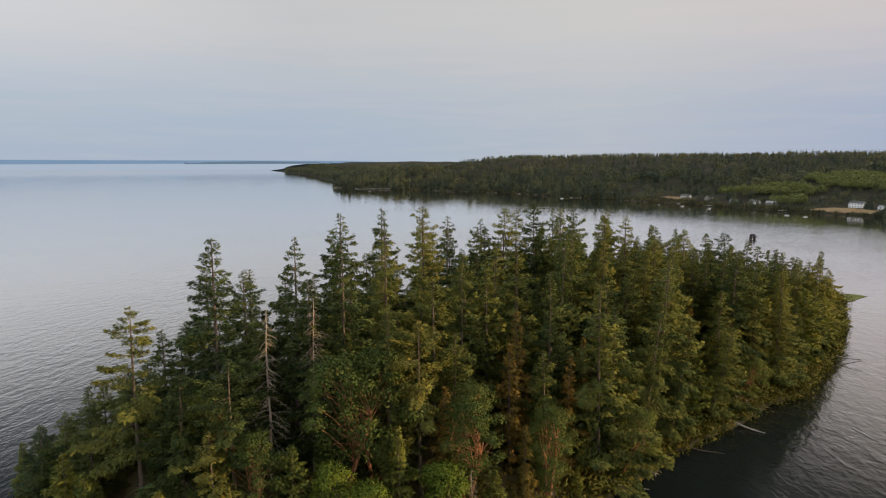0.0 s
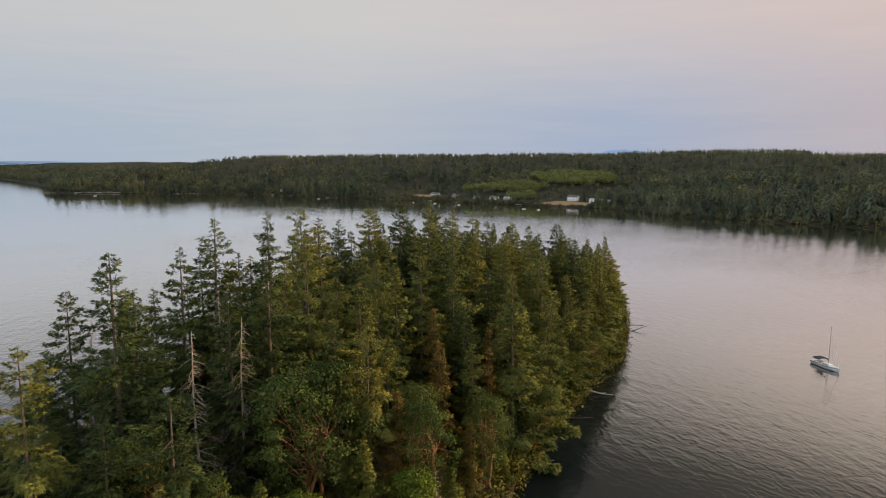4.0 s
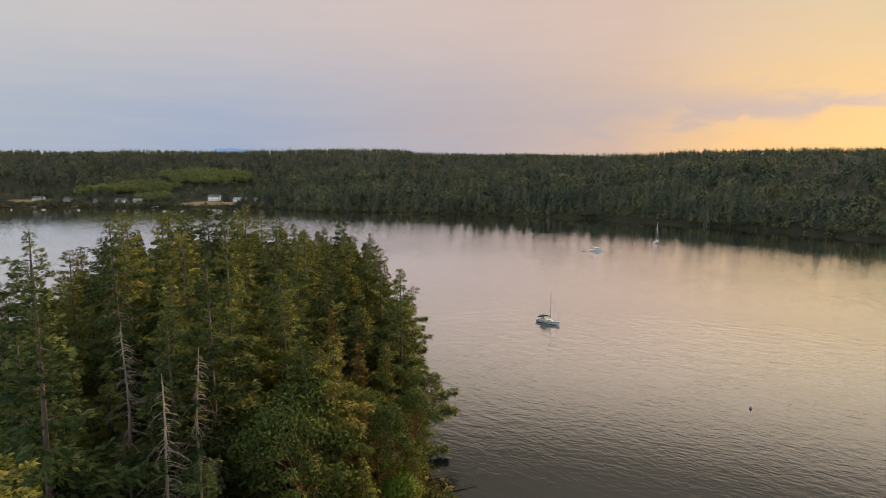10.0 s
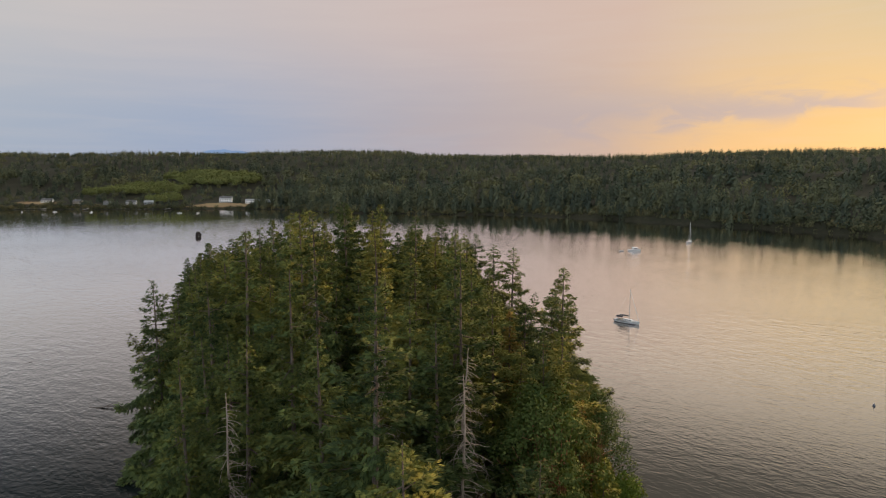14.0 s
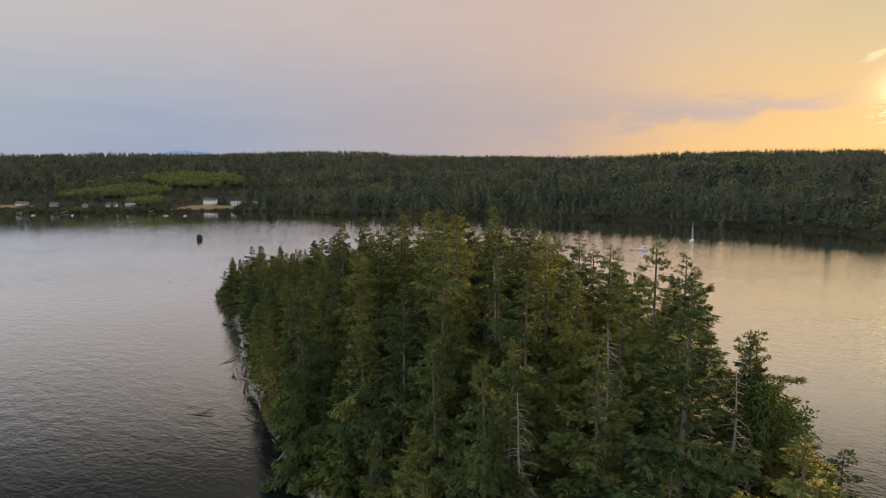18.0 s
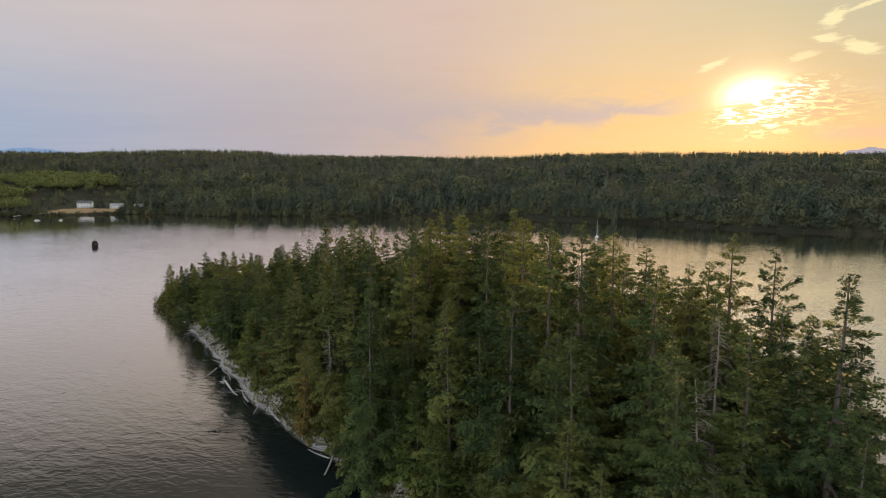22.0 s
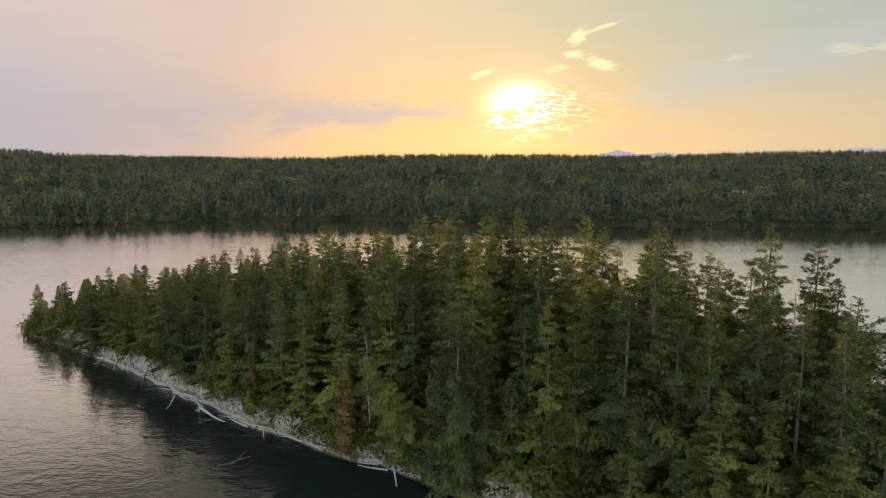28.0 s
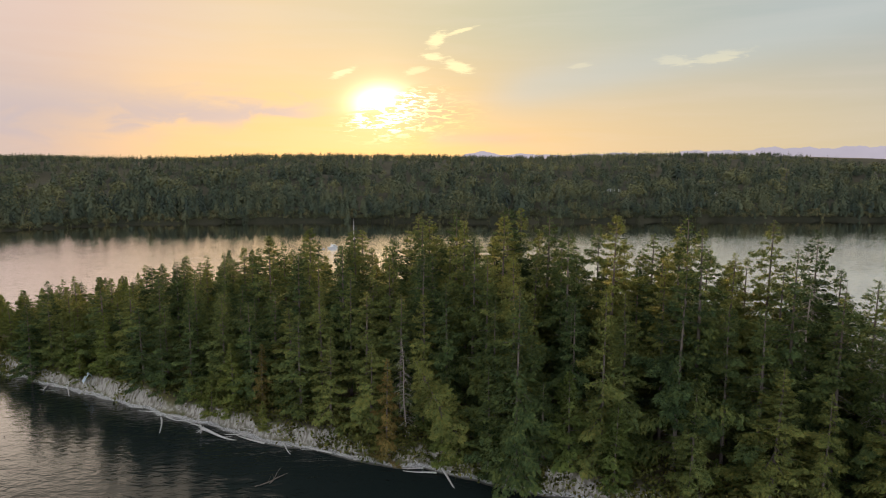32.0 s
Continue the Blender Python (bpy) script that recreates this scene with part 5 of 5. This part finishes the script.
def buoy(x, y):
    ob = thing("mooring_buoy", pose(x, y, 0), "small dark mooring buoy on the open water", "buoy", "mooring buoys")
    part("float", mesh_np("float", *lathe([(0.02, -0.30), (0.22, -0.20), (0.34, 0.04), (0.30, 0.24), (0.14, 0.42), (0.05, 0.56)]), M_BUOY, True), ob)
    part("ring", mesh_np("ring", *lathe([(0.05, 0.54), (0.12, 0.62), (0.10, 0.76), (0.03, 0.80)], 8), M_ALU, True), ob)
    return ob


buoy(126, 120)
mark = thing("channel_marker", pose(197.5, 569.5, 0, 0, 0, 20), "dark timber pile cluster with a small platform in the bay", "channel marker")
for px_, py_, top_ in [(-1.55, -0.5, 3.9), (-1.05, 0.35, 4.1), (-2.0, 0.4, 3.7), (1.35, -0.45, 3.8), (2.0, 0.3, 3.6), (0.95, 0.45, 3.9)]:
    tube_part("pile", mark, M_PILE, [(px_ * 1.2, py_ * 1.2, -2), (px_, py_, 2), (px_ * 0.95, py_ * 0.9, top_)], (0.44, 0.42, 0.38), 9)
block("platform", mark, M_PILE, 0, 0, 1.7, 5.4, 2.4, 0.4, bevel=0.05)
block("lower_beam", mark, M_PILE, 0, -0.9, 1.0, 4.6, 0.4, 0.5)
block("lower_beam", mark, M_PILE, 0, 0.9, 1.0, 4.6, 0.4, 0.5)
block("daymark_board", mark, M_PILE, -1.5, -0.95, 3.3, 1.5, 0.12, 1.2, bevel=0.02)
block("side_float", mark, M_PILE, 3.1, 0, 1.9, 1.6, 1.4, 0.5, bevel=0.1)


# ---- driftwood ----
def log_mesh(name, seed, L, r0, mat, roots=False, forks=2):
    r = np.random.default_rng(seed)
    s_ = Soup()
    t = np.linspace(0, 1, 9)
    pts = np.stack([t * L, 0.05 * L * np.sin(t * 3 + seed), 0.02 * L * np.sin(t * 4.3 + seed)], 1)
    s_.tube(pts, r0 * (1 - 0.7 * t) + 0.02, 7)
    if roots:
        for k in range(9):
            a = k * 0.7 + r.uniform(0, 0.4)
            d = np.array([-r.uniform(0.2, 0.8), math.cos(a), math.sin(a)])
            q = np.linspace(0, 1, 4)[:, None]
            s_.tube(d * q * r.uniform(0.8, 1.8) + np.array([0.1, 0, 0]) + r.normal(0, 0.06, (4, 3)) * q, r0 * np.array([0.5, 0.36, 0.22, 0.07]), 4)
    for k in range(forks):
        o = pts[3 + (k * 2) % 5]
        d = np.array([0.6, r.choice([-1, 1]) * 0.6, r.uniform(0.0, 0.5)])
        q = np.linspace(0, 1, 4)[:, None]
        s_.tube(o + d * q * L * r.uniform(0.12, 0.3), r0 * np.array([0.35, 0.25, 0.16, 0.06]), 4)
    return s_.mesh(name, mat, True)


LOGS = [log_mesh("log_bare", 1, 11, 0.30, M_DRIFT, False, 1), log_mesh("log_root", 2, 9, 0.34, M_DRIFT, True, 2), log_mesh("log_forked", 3, 8, 0.22, M_DRIFT, False, 4), log_mesh("log_dark", 4, 9, 0.20, M_BARK, False, 3)]
LOGLAB = ("bleached driftwood log lying on the shingle", "bleached driftwood log with its root plate on the shore", "forked bleached driftwood branch on the shore", "dark waterlogged branch lying in the shallows")


def driftwood(k, x, y, z, turn, tilt=0.0, s_=1.0):
    ob = new("driftwood_log", LOGS[k])
    ob.matrix_basis = Matrix.LocRotScale((x, y, z), Euler((0, radians(tilt), radians(turn))), (s_, s_, s_))
    return tagged(ob, LOGLAB[k], "driftwood", "driftwood round the island")


# east shore
for k, x, y, z, turn, tilt, s_ in [(0, 7.5, 231, 1.5, 205, 9, 0.95), (2, 8.5, 233.5, 0.6, 60, -22, 0.6), (1, 19.5, 262, 0.7, 210, 4, 0.5), (1, 27.5, 281, 1.2, 250, 8, 1.0), (0, 36.5, 293, 0.4, 200, 2, 0.7),
                                  (2, 38, 292, 0.3, 240, 0, 0.8), (0, 63, 327, 0.5, 215, 1, 0.9), (2, 66, 331, 0.5, 190, 1, 1.0), (1, 57, 319, 0.6, 235, 2, 0.6), (0, 76, 350, 0.4, 230, 0, 0.7),
                                  (0, 1, 220, 1.3, 232, 10, 0.8), (2, 12.5, 247, 0.6, 50, 1, 0.8), (0, 15, 251, 0.5, 60, 0, 0.8), (0, 21, 266, 0.5, 57, 0, 0.8), (2, 31, 282, 0.5, 55, 0, 0.8), (0, -3, 213, 0.6, 60, 0, 0.7)]:
    driftwood(k, x, y, z, turn, tilt, s_)
# west shore
for k, x, y, z, turn, tilt, s_ in [(1, 63.5, 171, 0.5, 150, 0, 0.75), (2, 58, 165.5, 0.6, -10, 8, 0.45), (1, 84, 198, 1.0, -25, 6, 0.85), (0, 79, 193, 0.6, 40, 0, 0.7), (3, 127.5, 250, -0.1, -12, -14, 0.8), (2, 131, 258, 0.3, -20, 3, 0.8),
                                  (3, 73, 184, 0.4, -20, 2, 0.7), (3, 50, 150, 0.6, -35, 5, 0.6)]:
    driftwood(k, x, y, z, turn, tilt, s_)
# drift logs along the tide line of the east beach
dl = random.Random(12)
LINE = [(-12, 197), (0, 221), (12, 246), (18, 259), (27, 274), (41, 296), (60, 326), (74, 350)]
for (x0, y0), (x1, y1) in zip(LINE, LINE[1:]):
    for _ in range(5):
        f_ = dl.random()
        turn = math.degrees(math.atan2(y1 - y0, x1 - x0)) + dl.gauss(0, 22)
        off = dl.uniform(0.6, 1.9)
        x, y = x0 + (x1 - x0) * f_ + off * 0.86, y0 + (y1 - y0) * f_ - off * 0.5
        driftwood(dl.choice((0, 0, 2, 1)), x, y, max(0.15, float(island_z(x, y))) + 0.12, turn, 0.0, dl.uniform(0.3, 0.62))
# adrift
for k, x, y, turn, tilt, s_ in [(3, 3.5, 265, -60, -3, 0.75), (3, 4.0, 262.5, -20, -8, 0.55), (3, 218, 214.6, 20, 0, 0.35), (3, 117, 440.5, 10, 0, 0.5), (3, 28.6, 323, 30, 0, 0.3), (3, 3.7, 315, 0, 0, 0.3), (2, 21, 247, 80, 0, 0.25)]:
    ob = driftwood(k, x, y, 0.02, turn, tilt, s_)
    tagged(ob, "dark driftwood branch floating on the calm sea")


def stones():
    """Cobbles and drift litter along the east beach."""
    r = np.random.default_rng(31)
    V, F, base = [], [], 0
    pts = r.uniform((-12, 200), (95, 372), (9000, 2))
    d = island_d(pts[:, 0], pts[:, 1])
    east = (pts[:, 1] * 0.55 - pts[:, 0] * 0.9 - 50) / 60
    pts = pts[(d > 0.3) & (d < 3.0) & (east > 0.4)][:900]
    z = island_z(pts[:, 0], pts[:, 1])
    v0, f0 = lathe([(0.05, -0.5), (0.8, -0.3), (1.0, 0.1), (0.65, 0.5), (0.05, 0.62)], 6)
    for (x, y), g in zip(pts, z):
        s_ = r.uniform(0.08, 0.32) * np.array([r.uniform(0.8, 1.9), r.uniform(0.7, 1.2), 0.6])
        a = r.uniform(0, 6.28)
        q = v0 * s_
        q = np.stack([q[:, 0] * math.cos(a) - q[:, 1] * math.sin(a), q[:, 0] * math.sin(a) + q[:, 1] * math.cos(a), q[:, 2]], 1)
        V.append(q + (x, y, g + 0.03))
        F.append(f0 + base)
        base += len(q)
    return mesh_np("beach_stones", np.concatenate(V), np.concatenate(F), M_DRIFT, True)


tagged(new("beach_stones", stones()), "pale cobbles and drift along the east beach", "stones", kind="stuff")

# pale tarp shelter in the clearing above the bank
gz = float(island_z(58, 318))
tent = thing("tarp_shelter", pose(58, 318, gz, 0, 0, 30), "pale blue-white tarp draped over a pole at the bank", "tarp shelter")
bm = bmesh.new()
grid_ = [[bm.verts.new((u_ * 1.3 * (1 + 0.1 * math.sin(v_ * 5)), v_ * 1.5, 2.3 - abs(v_) ** 1.3 * 2.2 + 0.12 * math.sin(u_ * 4 + v_ * 3))) for v_ in np.linspace(-1, 1, 9)] for u_ in np.linspace(-1, 1, 7)]
for a_ in range(6):
    for b_ in range(8):
        bm.faces.new((grid_[a_][b_], grid_[a_ + 1][b_], grid_[a_ + 1][b_ + 1], grid_[a_][b_ + 1]))
bmesh.ops.solidify(bm, geom=bm.faces[:], thickness=0.02)
part("tarp", mesh_bm("tarp", bm, plain("tarp_cloth", (0.55, 0.62, 0.70), 0.6, 0.12)), tent)
for s_ in (-1, 1):
    tube_part("tent_pole", tent, M_BARK, [(s_ * 1.25, 0, -0.2), (s_ * 1.25, 0, 2.3)], (0.05, 0.04), 6)


# ---- houses of the far bay ----
def house(x, y, turn, L, W, h, wall, roof, label, storeys=1, wing=True):
    z = float(far_z(x, y)) - 0.3
    ob = thing("house", pose(x, y, z, 0, 0, turn), label, "house", "houses on the far shore")
    hh = h * storeys
    block("wall", ob, wall, 0, 0, hh / 2, L, W, hh, bevel=0.04)
    bm = bmesh.new()
    e = 0.5
    ridge_z = hh + W * 0.32
    a = [bm.verts.new(v) for v in [(-L / 2 - e, -W / 2 - e, hh - 0.1), (L / 2 + e, -W / 2 - e, hh - 0.1), (L / 2 + e, 0, ridge_z), (-L / 2 - e, 0, ridge_z), (L / 2 + e, W / 2 + e, hh - 0.1), (-L / 2 - e, W / 2 + e, hh - 0.1)]]
    bm.faces.new((a[0], a[1], a[2], a[3]))
    bm.faces.new((a[3], a[2], a[4], a[5]))
    bmesh.ops.solidify(bm, geom=bm.faces[:], thickness=0.22)
    part("roof", mesh_bm("roof", bm, roof), ob)
    for s_ in (-1, 1):
        bm = bmesh.new()
        bm.faces.new([bm.verts.new(v) for v in [(s_ * L / 2, -W / 2, hh), (s_ * L / 2, W / 2, hh), (s_ * L / 2, 0, ridge_z - 0.2)]])
        bmesh.ops.solidify(bm, geom=bm.faces[:], thickness=0.15)
        part("gable", mesh_bm("gable", bm, wall), ob)
    n = max(2, int(L / 3))
    for st_ in range(storeys):
        for k in range(n):
            xx = -L / 2 + (k + 0.5) * L / n
            for s_ in (-1, 1):
                if st_ == 0 and k == n // 2 and s_ == -1:
                    block("door", ob, M_DOORM, xx, -W / 2 - 0.03, 1.05, 0.95, 0.06, 2.1, bevel=0.01)
                    continue
                win = block("window", ob, M_WHITE, xx, s_ * (W / 2 + 0.03), st_ * h + 1.5, 1.5, 0.08, 1.25, bevel=0.02)
                block("pane", win, M_GLASS, xx, s_ * (W / 2 + 0.075), st_ * h + 1.5, 1.28, 0.02, 1.02, bevel=0)
    block("chimney", ob, M_CONC, L * 0.22, W * 0.12, ridge_z, 0.7, 0.7, 1.6, bevel=0.03)
    if wing:
        block("wing", ob, wall, L * 0.3, -W * 0.75, h * 0.42, L * 0.34, W * 0.7, h * 0.84, bevel=0.04)
        block("wing_roof", ob, roof, L * 0.3, -W * 0.75, h * 0.92, L * 0.38, W * 0.78, 0.45, bevel=0.1, taper=0.7)
    return ob


house(400, 868, 128, 16, 8, 2.7, M_WHITE, M_ROOF, "large white house with a grey roof above a dry field", 2)
house(414, 828, 130, 17, 8, 3.4, M_WHITE, M_ROOF2, "long white boathouse with a pale metal roof", 1, False)
house(425, 806, 128, 10, 7, 3.2, M_GREYW, M_ROOF2, "low grey shed with a pale metal roof", 1, False)
house(307, 938, 138, 12, 8, 3.0, M_WHITE, M_ROOF, "white cottage with a grey roof by the bay")
house(322, 921, 140, 11, 7, 3.0, M_GREYW, M_ROOF2, "grey cottage with a pale roof by the bay")
house(238, 1024, 140, 13, 8, 3.0, M_WHITE, M_ROOF, "white house with a grey roof at the field edge")
house(262, 990, 138, 10, 7, 3.0, M_TAN, M_ROOF, "tan cottage with a grey roof by the beach", 1, False)
house(286, 958, 138, 9, 6, 2.8, M_GREYW, M_ROOF, "small grey beach cabin", 1, False)
house(143, 1108, 142, 11, 7, 3.0, M_TAN, M_ROOF, "tan house half hidden by trees", 1, False)
house(6, 1240, 150, 12, 7, 3.0, M_WHITE, M_ROOF, "white house by the distant shore", 1, False)
house(640, -45, 100, 14, 9, 3.2, M_GREYW, M_ROOF2, "grey hillside house among the trees", 2)
house(640, -178, 95, 12, 8, 3.2, M_TAN, M_ROOF2, "tan hillside house among the trees")


def jetty(x, y, turn, L):
    ob = thing("jetty", pose(x, y, 0, 0, 0, turn), "narrow grey timber jetty on piles", "jetty", "jetties of the far bay")
    block("deck", ob, M_CONC, L / 2, 0, 1.5, L, 1.8, 0.2)
    for k in range(int(L / 5) + 1):
        for s_ in (-0.8, 0.8):
            tube_part("pile", ob, M_PILE, [(k * 5, s_, -1.5), (k * 5, s_, 1.9)], (0.16, 0.15), 6)
    return ob


jetty(322, 864, -140, 18)
jetty(255, 938, -135, 15)
for x, y, turn in [(312, 781, 20), (300, 800, -30), (60, 1090, 10), (-320, 1290, 0), (240, 890, 40), (215, 930, 15), (190, 960, 70)]:
    ob = thing("skiff", pose(x, y, 0, 0, 0, turn), "small white open skiff moored off the far shore", "skiff", "skiffs off the far shore")
    part("hull", hull_mesh("skiff_hull", 5.2, 2.0, 0.7, M_GEL), ob)
    block("console", ob, M_GEL, -0.2, 0, 0.95, 0.8, 0.7, 0.9, bevel=0.08)
    block("outboard", ob, M_NAVY, -2.7, 0, 0.7, 0.35, 0.35, 0.8, bevel=0.05)


def field_sheet(name, x0, x1, y0, y1, fn, mat, label, step=5.0, lift=0.12):
    """Open ground laid a hand's width over the hillside where fn holds."""
    xs, ys = np.arange(x0, x1, step), np.arange(y0, y1, step)
    X, Y = np.meshgrid(xs, ys, indexing="ij")
    Z = far_z(X, Y) + lift
    idx = np.arange(X.size).reshape(X.shape)
    f = np.stack([idx[:-1, :-1], idx[1:, :-1], idx[1:, 1:], idx[:-1, 1:]], -1).reshape(-1, 4)
    ok_ = fn(X, Y).ravel()[f].all(1)
    return tagged(new(name, mesh_np(name, np.stack([X.ravel(), Y.ravel(), Z.ravel()], 1), f[ok_], mat, True)), label, "field", kind="structure")


field_sheet("field_dry", 150, 480, 760, 1090, dry_f, M_FIELD, "dry golden field behind the far beach", 4.0, 0.35)
field_sheet("beach_far", -470, 420, 880, 1480, lambda x, y: (far_d(x, y) > -0.6) & (far_d(x, y) < np.where(y > 1180, 4.5, 2.6)) & (wobble(x, y, 60.0, 1.0) > -0.25), M_BEACH, "pale shingle strip along the far shore", 1.5, 0.10)
